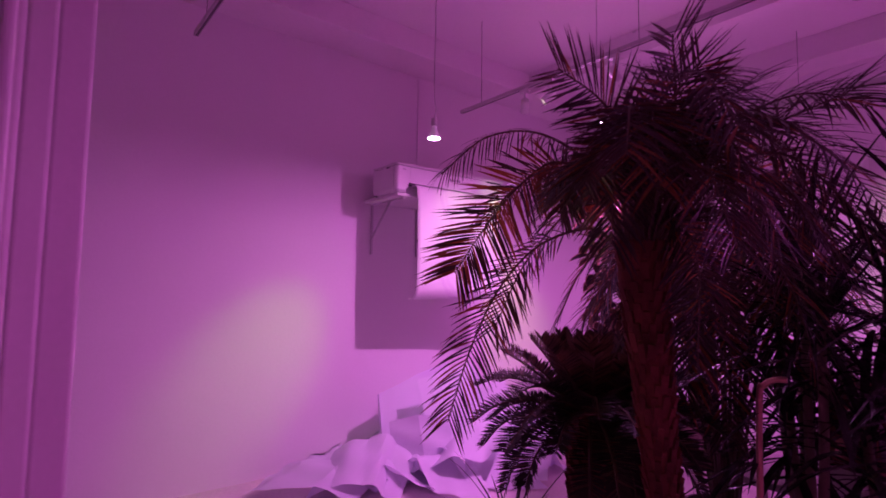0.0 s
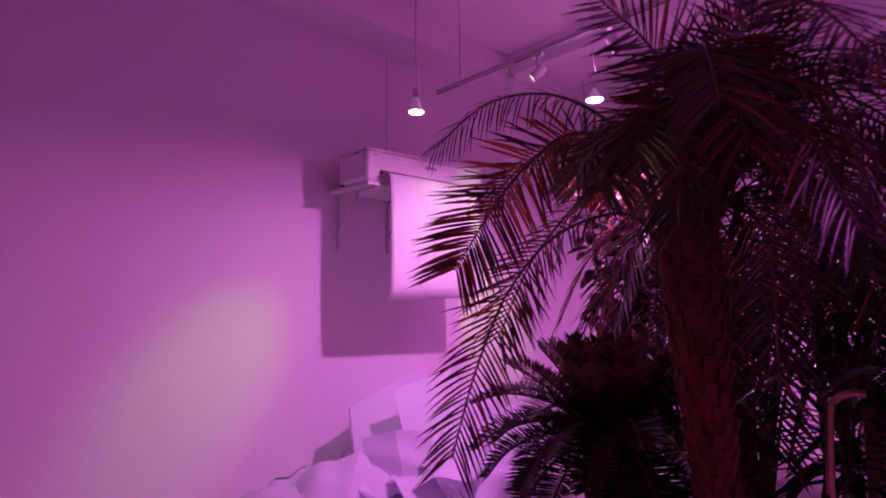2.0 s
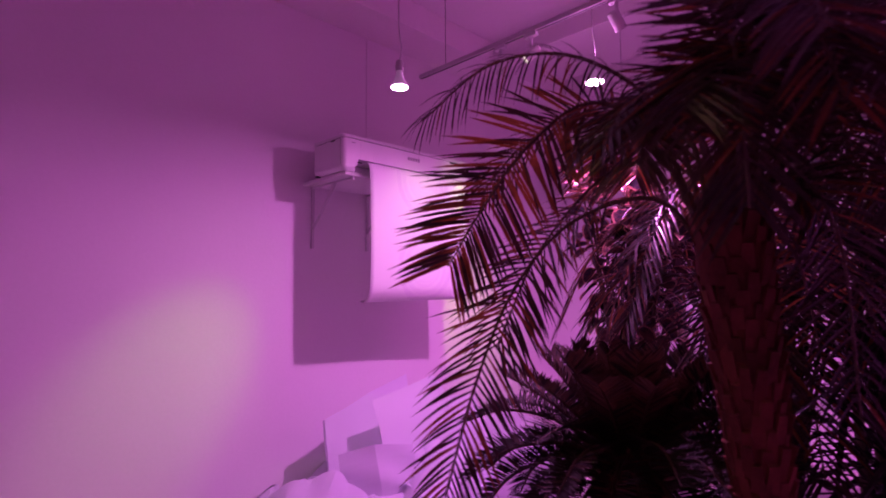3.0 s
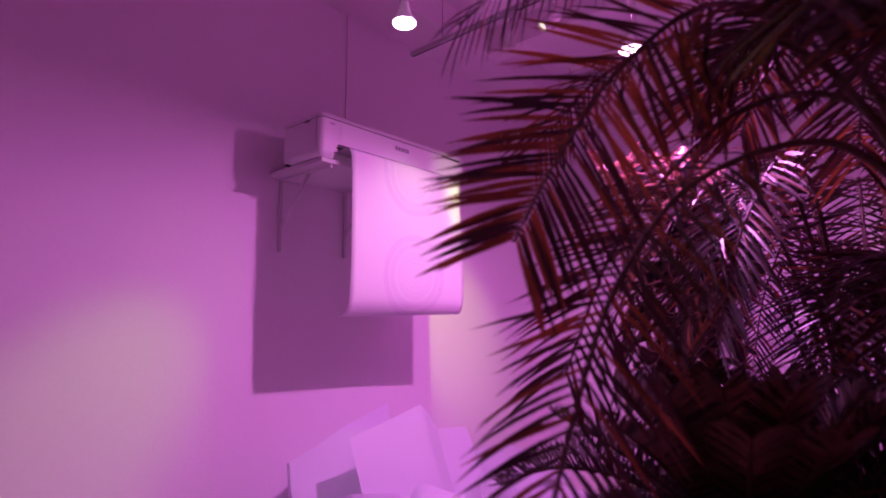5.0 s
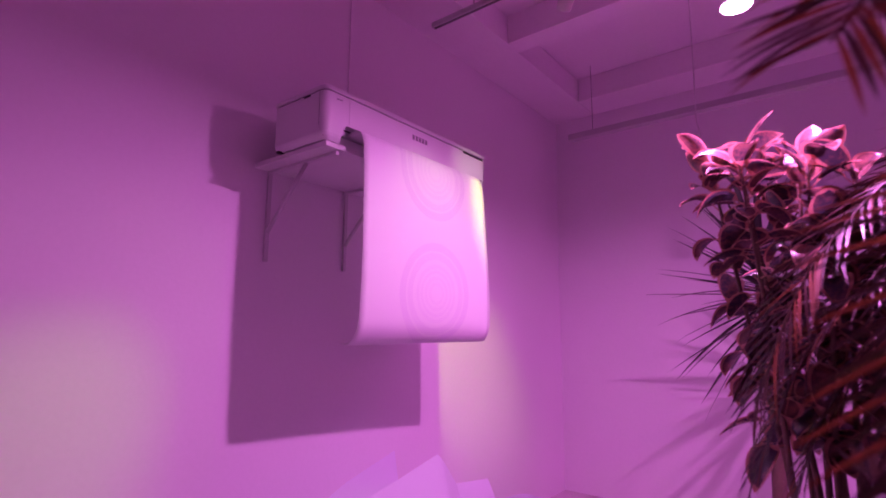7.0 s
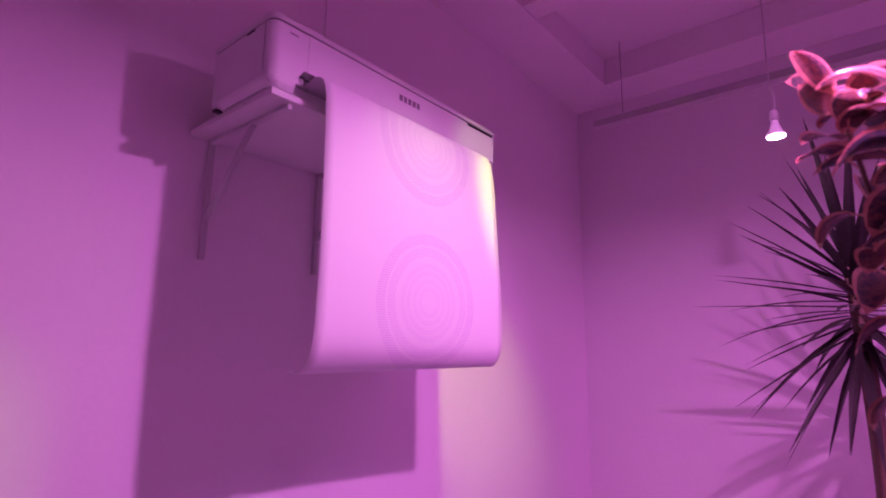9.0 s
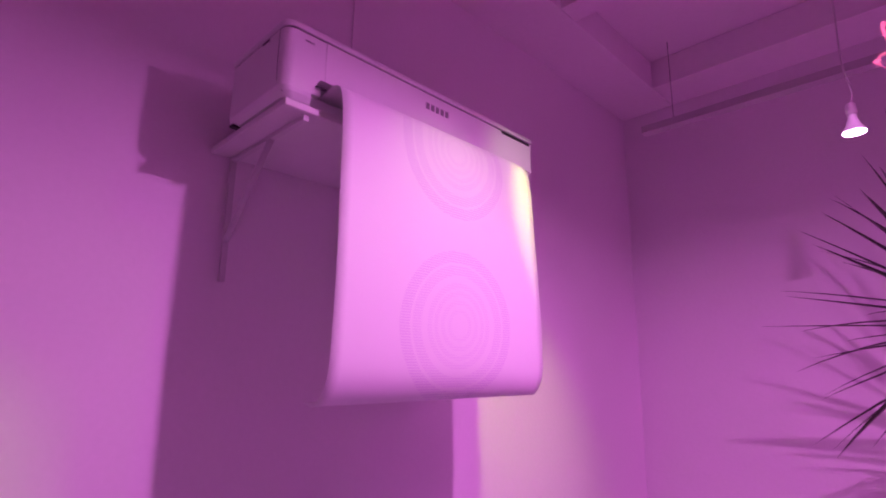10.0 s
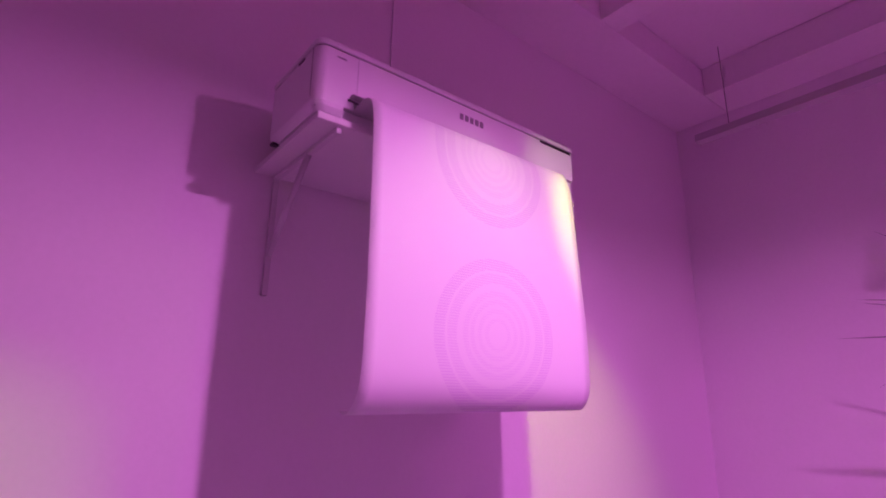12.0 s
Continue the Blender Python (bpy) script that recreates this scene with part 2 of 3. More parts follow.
part("floor", one_box(-0.15, 7.15, -6.15, 3.58, -0.12, 0), FLOORING)
bm = bmesh.new()
box(bm, 0, 7.0, -6.0, 3.43, TOP, 3.99)
box(bm, 0, 0.418, -6.0, 3.43, BEAM, TOP - 0.001, 0.004)
box(bm, 0.4195, 7.0, 3.06, 3.43, BEAM + 0.002, TOP - 0.001, 0.004)
box(bm, 0.4195, 7.0, 1.78, 1.95, BEAM + 0.002, TOP - 0.001, 0.004)
part("ceiling", bm, CEILING)
for n_ in ("wall_west", "wall_north", "wall_east", "wall_south"):
    tagged(bpy.data.objects[n_], "white painted plaster gallery wall in magenta light", "wall", kind="structure")
tagged(bpy.data.objects["floor"], "gallery floor, kept pale to bounce light upwards", "floor", kind="structure")
tagged(bpy.data.objects["ceiling"], "white plaster ceiling with dropped beams", "ceiling", kind="structure")

# the end of a partition with a stepped door casing
bm = bmesh.new()
box(bm, 2.56, 2.80, -6.0, -2.44, 0, TOP - 0.001)
partition = tagged(part("partition_wall", bm, PLASTER), "white partition wall ending in a door casing", "wall", kind="structure")
for (x0, x1, y0, y1) in ((2.58, 2.78, -2.44, -2.40), (2.55, 2.82, -2.438, -2.415), (2.60, 2.75, -2.40, -2.345), (2.63, 2.72, -2.345, -2.275)):
    part("casing_strip", one_box(x0, x1, y0, y1, 0, TOP - 0.002, 0.008), TRIM, partition)

# a thin conduit down the wall behind the printer
bm = bmesh.new()
tube(bm, [(0.006, 0.60, 2.30), (0.006, 0.60, BEAM - 0.002)], 0.004, 8)
tagged(part("cable_conduit", bm, PLASTER), "thin white cable conduit on the plaster wall", "conduit")

# ---- printer on its shelf ----
W = 1.245
shelf = thing("wall_shelf", "white board shelf on slim steel brackets, carrying a printer", "shelf")
part("board", one_box(0.001, 0.548, 0.018, W + 0.01, 2.272, 2.296, 0.003), SHELFING, shelf)
for by in (0.10, 0.61, 1.14):
    br = part("bracket", one_box(0.002, 0.018, by - 0.011, by + 0.011, 1.805, 2.271, 0.003), STEEL, shelf)
    part("arm", one_box(0.019, 0.520, by - 0.010, by + 0.010, 2.256, 2.2715, 0.003), STEEL, br)
    bm = bmesh.new()
    tube(bm, [(0.014, by, 1.955), (0.31, by, 2.262)], 0.0110, 10)
    part("brace", bm, STEEL, br, smooth=True)
    part("end_cap", one_box(0.5205, 0.530, by - 0.009, by + 0.009, 2.252, 2.272, 0.002), STEEL, br)

printer = thing("wide_format_printer", "white wide-format printer on a wall shelf, feeding out paper", "printer")


def rounded_block(x0, x1, y0, y1, z0, z1, radius, lower=0.0, notch=()):
    """An upright block whose front left corner is rounded; its lower front edge may be drawn in."""
    ring = [(x0, y0)] + [(x1 - radius + radius * math.sin(a), y0 + radius - radius * math.cos(a)) for a in (math.pi / 2 * k / 8 for k in range(9))] + [(x1, y1), (x0, y1)]
    bm = bmesh.new()
    levels = [(z0, lower), (z0 + lower * 1.2, lower * 0.25), (z0 + lower * 2, 0.0), (z1 - 0.004, 0.0), (z1, 0.003)] if lower else [(z0, 0.002), (z0 + 0.003, 0), (z1 - 0.006, 0.0), (z1 - 0.002, 0.002), (z1, 0.007)]
    cx, cy = (x0 + x1) / 2, (y0 + y1) / 2
    levels = [(z, i, 0.0) for z, i in levels]
    if notch:
        levels = [(z, i, notch[0][1]) for z, i, c in levels[:3]] + [(z, 0.0, c) for z, c in notch] + levels[3:]
    rows = [[bm.verts.new((x - inset if x > cx else x, y + (inset if y < cy else 0) - (cut if y == y1 else 0), z)) for x, y in ring] for z, inset, cut in levels]
    for a, b in zip(rows, rows[1:]):
        for k in range(len(ring)):
            bm.faces.new((a[k], a[(k + 1) % len(ring)], b[(k + 1) % len(ring)], b[k]))
    bm.faces.new(rows[0][::-1])
    bm.faces.new(rows[-1])
    return bm


part("left_housing", rounded_block(0.19, 0.553, 0.0, 0.1415, 2.303, 2.529, 0.034, 0.016, ((2.338, 0.042), (2.352, 0.038), (2.370, 0.027), (2.386, 0.018), (2.3915, 0.014), (2.3925, 0.0))), SHELL, printer)
bm = bmesh.new()
box(bm, 0.192, 0.508, 0.070, W - 0.03, 2.3035, 2.352, 0.006)
part("lower_body", bm, SHELL, printer)
bm = bmesh.new()
box(bm, 0.19, 0.553, 0.1425, W, 2.392, 2.529, 0.002, 2)
part("front_panel", bm, SHELL, printer)
bm = bmesh.new()
box(bm, 0.19, 0.545, W - 0.125, W, 2.303, 2.391, 0.010, 3)
part("right_housing", bm, SHELL, printer)
part("paper_tray", one_box(0.30, 0.520, 0.1005, W - 0.126, 2.2975, 2.3032, 0.003), LID, printer, "pale paper outlet tray")
part("lid_gap", rounded_block(0.20, 0.550, 0.004, W - 0.005, 2.5292, 2.5323, 0.032), DARK, printer, "dark line under the lid")
part("lid", rounded_block(0.185, 0.556, -0.002, W + 0.001, 2.5325, 2.555, 0.036), LID, printer)
part("grip_slot", one_box(0.545, 0.5545, 1.03, W - 0.012, 2.516, 2.5285, 0.003), DARK, printer, "black grip slot under the lid")
part("hinge_slot", one_box(0.40, 0.45, -0.0012, 0.004, 2.517, 2.526, 0.001), DARK, printer)
part("left_foot", one_box(0.205, 0.230, -0.004, 0.03, 2.297, 2.308, 0.003), DARK, printer)
for fy in (0.05, W - 0.07):
    part("foot", one_box(0.36, 0.46, fy, fy + 0.04, 2.2965, 2.304, 0.002), DARK, printer)
for k in range(5):
    part("badge_mark", one_box(0.5525, 0.5538, 0.578 + k * 0.0255, 0.578 + k * 0.0255 + 0.018, 2.466, 2.491), GREY, printer)
bm = bmesh.new()
box(bm, 0.5525, 0.5538, 0.065, 0.098, 2.500, 2.505)
part("model_mark", bm, GREY, printer)
bm = bmesh.new()
tube(bm, [(0.535, 0.120, 2.377), (0.535, 0.17, 2.374)], 0.004, 8)
part("roller_end", bm, DARK, printer)
part("outlet_cheek", one_box(0.192, 0.522, 0.080, 0.1500, 2.3525, 2.3905, 0.003), SHELL, printer)
bm = bmesh.new()
tube(bm, smooth_line([(0.515, -0.0004, 2.528), (0.515, -0.0004, 2.45), (0.516, 0.0000, 2.37), (0.522, 0.0035, 2.335), (0.535, 0.0135, 2.316)], 16), 0.0013, 6)
part("end_seam", bm, GREY, printer, "fine dark joint of the end cover")

# the hanging print
RINGS = [(0.655, 1.655), (0.655, 2.285)]
PRINT = print_paper()
PB = 1.405
prof = [(0.46, 2.352), (0.53, 2.366), (0.588, 2.372), (0.628, 2.340), (0.645, 2.24), (0.652, 2.05), (0.658, 1.85), (0.660, 1.70), (0.655, PB + 0.12), (0.632, PB + 0.045), (0.588, PB + 0.006), (0.544, PB + 0.014)]
line = smooth_line([(a, 0, b) for a, b in prof], 64)
bm = bmesh.new()
cols = 24
grid = []
for i, p in enumerate(line):
    row = []
    for j in range(cols + 1):
        u = j / cols
        g = max(0.0, (i - 12) / 52)
        y = 0.158 + 0.928 * u + 0.018 * g
        wob = 0.006 * math.sin(3.1 * u + 0.05 * i) * (i / 64)
        row.append(bm.verts.new((p.x + wob + 0.10 * (u - 0.45) * g, y, p.z + 0.010 * (u - 0.3) * (i / 64) ** 3)))
    grid.append(row)
for a, b in zip(grid, grid[1:]):
    for j in range(cols):
        bm.faces.new((a[j], a[j + 1], b[j + 1], b[j]))
sheet = part("printed_sheet", bm, PRINT, None, smooth=True)
tagged(sheet, "long white paper print with faint rings hanging from the printer", "paper print")
so = sheet.modifiers.new("thickness", "SOLIDIFY")
so.thickness = 0.0012

# ---- paper heap on the floor ----


def paper_strip(points, across, wide, cols=12, crumple=0.02, seed=0, twist=0.0, curl=0.0, n=26, folds=2, bent=False):
    """A ribbon of paper that follows the points: rolled across its width, gently buckled, with a few sharp folds."""
    rnd = random.Random(seed)
    path = smooth_line(points, n)
    if bent:
        corners = [Vector(p) for p in points]
        n = 6 * (len(corners) - 1)
        path = [corners[q // 6].lerp(corners[min(q // 6 + 1, len(corners) - 1)], q % 6 / 6) for q in range(n + 1)]
    a = Vector(across).normalized()
    waves = [(rnd.uniform(1.5, 4.5), rnd.uniform(1.0, 3.5), rnd.uniform(0, 6.3)) for _ in range(4)]
    creases = [(rnd.uniform(0.15, 0.85), rnd.uniform(-0.5, 0.5), rnd.uniform(-1.0, 1.0)) for _ in range(folds)]
    bm = bmesh.new()
    rows = []
    for i, p in enumerate(path):
        f = i / n
        row = []
        side = Matrix.Rotation(twist * f, 3, "Z") @ a
        ahead = (path[min(i + 1, n)] - path[max(i - 1, 0)]).normalized()
        up = side.cross(ahead).normalized()
        for j in range(cols + 1):
            u = j / cols - 0.5
            lift = sum(math.sin(w * f * 3 + v * u * 4 + ph) for w, v, ph in waves) * crumple * 0.28
            for at, slant, sign in creases:
                lift += sign * max(0.0, 0.16 - abs(f - at - slant * u)) * crumple * 12
            q = p + side * wide * u + up * (lift + curl * wide * (4 * u * u - 0.4))
            q.z = max(q.z, 0.012)
            q.x = max(q.x, 0.012)
            row.append(bm.verts.new(q))
        rows.append(row)
    for r0, r1 in zip(rows, rows[1:]):
        for j in range(cols):
            bm.faces.new((r0[j], r0[j + 1], r1[j + 1], r1[j]))
    return bm


def add_paper(bm, name="paper_sheet", label="creased white paper sheet lying in the heap"):
    ob = part(name, bm, PAPER, smooth=True)
    ob.data.set_sharp_from_angle(angle=radians(24))
    tagged(ob, label, "paper", "paper heap")
    return ob


# long folded lengths of print paper, standing and lying on one another
add_paper(paper_strip([(0.34, 0.03, 0.30), (0.40, 0.01, 0.32), (0.36, 0.20, 0.36), (0.30, 0.48, 0.43), (0.25, 0.88, 0.51)], (-0.24, 0.03, 1.0), 0.60, crumple=0.006, seed=3, bent=True), label="long creased paper length leaning against the wall")
add_paper(paper_strip([(0.70, 0.25, 0.385), (0.68, 0.56, 0.43), (0.64, 0.87, 0.475), (0.63, 1.06, 0.29), (0.66, 1.34, 0.265), (0.58, 1.58, 0.02)], (-0.42, 0.0, 1.0), 0.76, crumple=0.010, seed=8, bent=True), label="folded paper length standing up to a peak")
add_paper(paper_strip([(0.58, 0.00, 0.20), (0.76, 0.16, 0.27), (0.86, 0.40, 0.24), (0.84, 0.56, 0.16)], (-0.30, 0.0, 1.0), 0.46, crumple=0.022, seed=29, bent=True), label="crumpled paper sheet propped against the heap")
add_paper(paper_strip([(0.20, 1.70, 0.05), (0.42, 1.85, 0.20), (0.50, 2.10, 0.22), (0.48, 2.40, 0.12), (0.40, 2.70, 0.03)], (-0.9, 0.1, 0.35), 0.50, crumple=0.012, seed=23), label="low bent paper length trailing off the heap")
add_paper(paper_strip([(0.60, 0.30, 0.02), (0.78, 0.34, 0.24), (0.92, 0.42, 0.36), (1.06, 0.60, 0.30), (1.16, 0.66, 0.42)], (-0.55, 0.75, 0.22), 0.62, crumple=0.02, seed=14), label="curled paper sheet bending upwards in the heap")
add_paper(paper_strip([(0.16, -0.86, 0.05), (0.36, -0.74, 0.12), (0.58, -0.52, 0.15), (0.78, -0.34, 0.05)], (-0.45, 0.75, 0.12), 0.46, crumple=0.016, seed=41, bent=True), label="low folded paper length at the edge of the heap")
add_paper(paper_strip([(0.30, -0.40, 0.06), (0.48, -0.34, 0.20), (0.66, -0.16, 0.22), (0.86, -0.04, 0.06)], (-0.4, 0.7, 0.2), 0.44, crumple=0.02, seed=43, bent=True))
add_paper(paper_strip([(0.44, -0.55, 0.10), (0.60, -0.42, 0.22), (0.74, -0.20, 0.24), (0.84, -0.02, 0.10)], (-0.5, 0.6, 0.3), 0.55, crumple=0.03, seed=17))
for k in range(34):
    rnd = random.Random(100 + k)
    y = -0.30 + 0.072 * k + rnd.uniform(-0.08, 0.08)
    near = math.exp(-((y - 0.75) / 0.80) ** 2)
    reach = 0.40 + 0.62 * near
    x = 0.16 + reach * (k * 0.618 % 1.0)
    h = (0.10 + 0.24 * near) * (1.0 - 0.35 * (x - 0.16) / reach) * rnd.uniform(0.8, 1.1)
    s = rnd.uniform(0.20, 0.36)
    ang = rnd.uniform(-1.1, 1.1)
    d = Vector((math.cos(ang), math.sin(ang) * 0.8, 0))
    c = Vector((x, y, 0))
    pts = [c - d * s + Vector((0, 0, 0.02)), c - d * s * 0.55 + Vector((0, 0, h * 0.75)), c - d * s * 0.1 + Vector((0, 0, h)), c + d * s * 0.35 + Vector((0, 0, h * 0.72)), c + d * s * 0.9 + Vector((0, 0, h * 0.30)), c + d * s * 1.15 + Vector((0, 0, 0.02))]
    add_paper(paper_strip(pts, (-d.y, d.x, rnd.uniform(-0.35, 0.35)), rnd.uniform(0.40, 0.7), crumple=0.03, seed=k, twist=rnd.uniform(-0.8, 0.8), curl=rnd.uniform(-0.12, 0.16), folds=4, bent=k % 2 == 0))

# ---- lamps ----


def pendant(x, y, z, top, slack=0.012, wide=1.0):
    p = thing("pendant_grow_lamp", "white reflector bulb glowing pink on a thin hanging cord", "pendant lamp", "hanging grow lamps")
    bm = bmesh.new()
    tube(bm, smooth_line([(x, y, z + 0.115), (x + slack, y, z + 0.17), (x - slack * 0.4, y, z + 0.30), (x, y, (z + top) / 2), (x, y, top)], 24), 0.0035, 6)
    part("cord", bm, WIRE, p, smooth=True)
    bm = bmesh.new()
    spun(bm, [(0.012, 0.118), (0.017, 0.112), (0.019, 0.085), (0.017, 0.07)], x, y, z)
    part("socket", bm, WIRE, p, smooth=True)
    bm = bmesh.new()
    spun(bm, [(0.013, 0.072), (0.015, 0.055), (0.025 * wide, 0.024), (0.038 * wide, 0.005), (0.0385 * wide, -0.002)], x, y, z)
    part("reflector", bm, BULBGLASS, p, smooth=True)
    bm = bmesh.new()
    spun(bm, [(0.0375 * wide, -0.0022), (0.036 * wide, -0.006), (0.020 * wide, -0.0095), (0.004, -0.0105)], x, y, z)
    part("glowing_face", bm, BULB, p, smooth=True)
    bm = bmesh.new()
    spun(bm, [(0.035, 0.0), (0.035, -0.012), (0.006, -0.03)], x, y, top)
    part("ceiling_rose", bm, STEEL, p, smooth=True)
    return p


for gx, gy, gz, gw in GROW:
    pendant(gx, gy, gz, TOP - 0.001, wide=1.4 if gw > 10 else 1.0)


def track_rail(y, z, x0, x1, wires):
    r = thing("track_rail", "slim white lighting rail hung on thin wires", "lighting rail", "lighting rails")
    part("rail", one_box(x0, x1, y - 0.016, y + 0.016, z, z + 0.030, 0.004), RAIL, r)
    part("groove", one_box(x0 + 0.01, x1 - 0.01, y - 0.007, y + 0.007, z - 0.001, z + 0.002), RAILDARK, r)
    for wx in wires:
        bm = bmesh.new()
        tube(bm, [(wx, y, z + 0.029), (wx, y, TOP - 0.001)], 0.0022, 6)
        part("hanging_wire", bm, WIREDARK, r)
    return r


def spot_head(x, y, z, target, lit):
    h = thing("track_spotlight", "white cylindrical spotlight clipped on a lighting rail", "spotlight", "rail spotlights")
    part("adapter", one_box(x - 0.045, x + 0.045, y - 0.017, y + 0.017, z - 0.028, z - 0.0015, 0.004), STEEL, h)
    bm = bmesh.new()
    tube(bm, [(x, y, z - 0.028), (x, y, z - 0.10)], 0.010, 10)
    part("stem", bm, STEEL, h, smooth=True)
    c = Vector((x, y, z - 0.135))
    d = (Vector(target) - c).normalized()
    m = d.to_track_quat("Z", "Y").to_matrix().to_4x4()
    bm = bmesh.new()
    spun(bm, [(0.022, -0.060), (0.032, -0.050), (0.034, 0.050), (0.031, 0.053), (0.028, 0.040), (0.01, 0.038)], *c, sides=24, turn=m)
    part("can", bm, STEEL, h, smooth=False)
    bm = bmesh.new()
    spun(bm, [(0.0275, 0.0405), (0.022, 0.046), (0.004, 0.047)], *c, sides=24, turn=m)
    part("lens", bm, SPOTFACE if lit else DARK, h)
    return h


track_rail(0.617, 3.073, 0.655, 4.6, (0.92, 2.4, 3.9))
track_rail(-1.61, 3.073, 0.66, 3.2, (0.9, 2.6))
spot_head(1.42, 0.617, 3.073, (0, 1.92, 1.25), True)
spot_head(1.66, 0.617, 3.073, (0, -0.86, 1.05), True)
# unseen head, added to carry the light on the palm
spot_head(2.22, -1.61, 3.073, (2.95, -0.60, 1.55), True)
spot_head(2.22, 0.617, 3.073, (2.5, 1.6, 1.6), False)
# unseen head, added for the light on the panel
spot_head(3.52, 0.617, 3.073, (3.55, 3.43, 1.75), True)

# a broad lamp rail along the north wall
r = thing("linear_lamp", "long pale lamp housing, unlit, hung near the wall", "linear lamp")
part("housing", one_box(0.40, 5.5, 2.845, 2.915, 3.182, 3.228, 0.005), RAIL, r)
part("lower_lip", one_box(0.402, 5.498, 2.840, 2.920, 3.172, 3.1815, 0.003), RAIL, r)
for wx in (0.62, 2.6, 4.6):
    bm = bmesh.new()
    tube(bm, [(wx, 2.88, 3.226), (wx, 2.88, TOP - 0.001)], 0.0022, 6)
    part("hanging_wire", bm, WIREDARK, r)

# ---- plants ----


def blade(bm, root, way, up, length, wide, droop=0.25, steps=4, fold=0.25, shape=None, index=0, foot=None):
    """One narrow leaf, folded along its midrib and tapering to a point."""
    way, up = way.normalized(), up.normalized()
    side = way.cross(up).normalized()
    p, d = root.copy(), way.copy()
    prev = None
    for i in range(steps + 1):
        f = i / steps
        w = wide * (shape(f) if shape else (0.35 + 1.6 * f if f < 0.4 else 0.99) * (1 - f) ** 0.6) * 0.5
        nrm = side.cross(d).normalized()
        mid = bm.verts.new(p)
        if i < steps:
            lft = bm.verts.new(p + side * w + nrm * w * fold)
            rgt = bm.verts.new(p - side * w + nrm * w * fold)
            cur = (lft, mid, rgt)
            if foot and i == 0:
                bm.faces.new((foot, lft, mid)).material_index = index
        else:
            cur = (mid, mid, mid)
        if prev:
            if i < steps:
                fs = [bm.faces.new((prev[0], prev[1], cur[1], cur[0])), bm.faces.new((prev[1], prev[2], cur[2], cur[1]))]
            else:
                fs = [bm.faces.new((prev[0], prev[1], mid)), bm.faces.new((prev[1], prev[2], mid))]
            for q in fs:
                q.material_index = index
        prev = cur
        d = (d + Vector((0, 0, -1)) * droop / steps).normalized()
        p = p + d * (length / steps)


def frond(points, pairs, leaf_len, leaf_w, spread=0.75, droop=0.3, lift=0.3, start=0.18, seed=0, stalk=0.011, jitter=0.12, tinted=0.0, steps=4, facing=(0, 0, 1), tip=0.0):
    """A feather leaf: a tapering stalk along the points with leaflets down both sides."""
    rnd = random.Random(seed)
    n = 30
    line = smooth_line(points, n)
    bm = bmesh.new()
    rings = tube(bm, line, [stalk * (1 - 0.85 * i / n) + 0.0012 for i in range(n + 1)], 6)
    for f in bm.faces:
        f.material_index = 1
    for k in range(pairs):
        f = start + (1 - start) * (k + 0.5) / pairs
        u = f * n
        i = min(int(u), n - 1)
        p = line[i].lerp(line[i + 1], u - i)
        d = (line[i + 1] - line[i]).normalized()
        up = Vector(facing) - d * d.dot(Vector(facing))
        up = up.normalized() if up.length > 0.05 else d.orthogonal().normalized()
        side = d.cross(up).normalized()
        size = (math.sin(math.pi * min(1.0, 0.12 + 0.80 * (f - start) / (1 - start))) ** 0.6) * 0.85 + 0.15 + tip * f ** 6
        ahead = spread * (0.5 + 0.3 * f + 1.2 * f ** 4)
        for s in (-1, 1):
            if rnd.random() < 0.03:
                continue
            w = side * s + d * (ahead + rnd.uniform(-jitter, jitter)) + up * (lift + rnd.uniform(-jitter, jitter))
            blade(bm, p + side * s * 0.004, w, up, leaf_len * size * rnd.uniform(0.85, 1.08), leaf_w * rnd.uniform(0.8, 1.15), droop * rnd.uniform(0.5, 1.5), steps, 0.35, index=2 if rnd.random() < tinted else 0, foot=min(rings[i], key=lambda v: (v.co - p - side * s * 0.02).length_squared))
    return bm


def scaly_trunk(bm, x, y, z0, z1, r0, r1, seed, lean=(0, 0), rows=26, round_=11, out=0.022):
    """A trunk with the cut-off leaf bases of a palm."""
    rnd = random.Random(seed)
    n = 10
    tube(bm, [(x + lean[0] * (1 - i / n) ** 1, y + lean[1] * (1 - i / n), z0 + (z1 - z0) * i / n) for i in range(n + 1)], [(r0 + (r1 - r0) * i / n) * 0.92 for i in range(n + 1)], 14)
    for a in range(rows):
        f = (a + 0.5) / rows
        r = (r0 + (r1 - r0) * f) * 0.90
        cx, cy, z = x + lean[0] * (1 - f), y + lean[1] * (1 - f), z0 + (z1 - z0) * f
        for k in range(round_):
            t = 2 * math.pi * (k + 0.5 * (a % 2)) / round_ + rnd.uniform(-0.12, 0.12)
            o, s = Vector((math.cos(t), math.sin(t), 0)), Vector((-math.sin(t), math.cos(t), 0))
            w, h = 0.62 * math.pi * r / round_ * rnd.uniform(1.0, 1.5), (z1 - z0) / rows * rnd.uniform(0.9, 1.5)
            c = Vector((cx, cy, z)) + o * r
            e = out * rnd.uniform(0.5, 1.3)
            v = [bm.verts.new(q) for q in (c - s * w - Vector((0, 0, h)), c + s * w - Vector((0, 0, h)), c + s * w * 0.7 + o * e + Vector((0, 0, h * 0.5)), c - s * w * 0.7 + o * e + Vector((0, 0, h * 0.5)), c - s * w * 0.6 + Vector((0, 0, h * 0.65)), c + s * w * 0.6 + Vector((0, 0, h * 0.65)))]
            for q in ((0, 1, 2, 3), (3, 2, 5, 4), (0, 3, 4), (1, 5, 2)):
                bm.faces.new([v[i] for i in q])


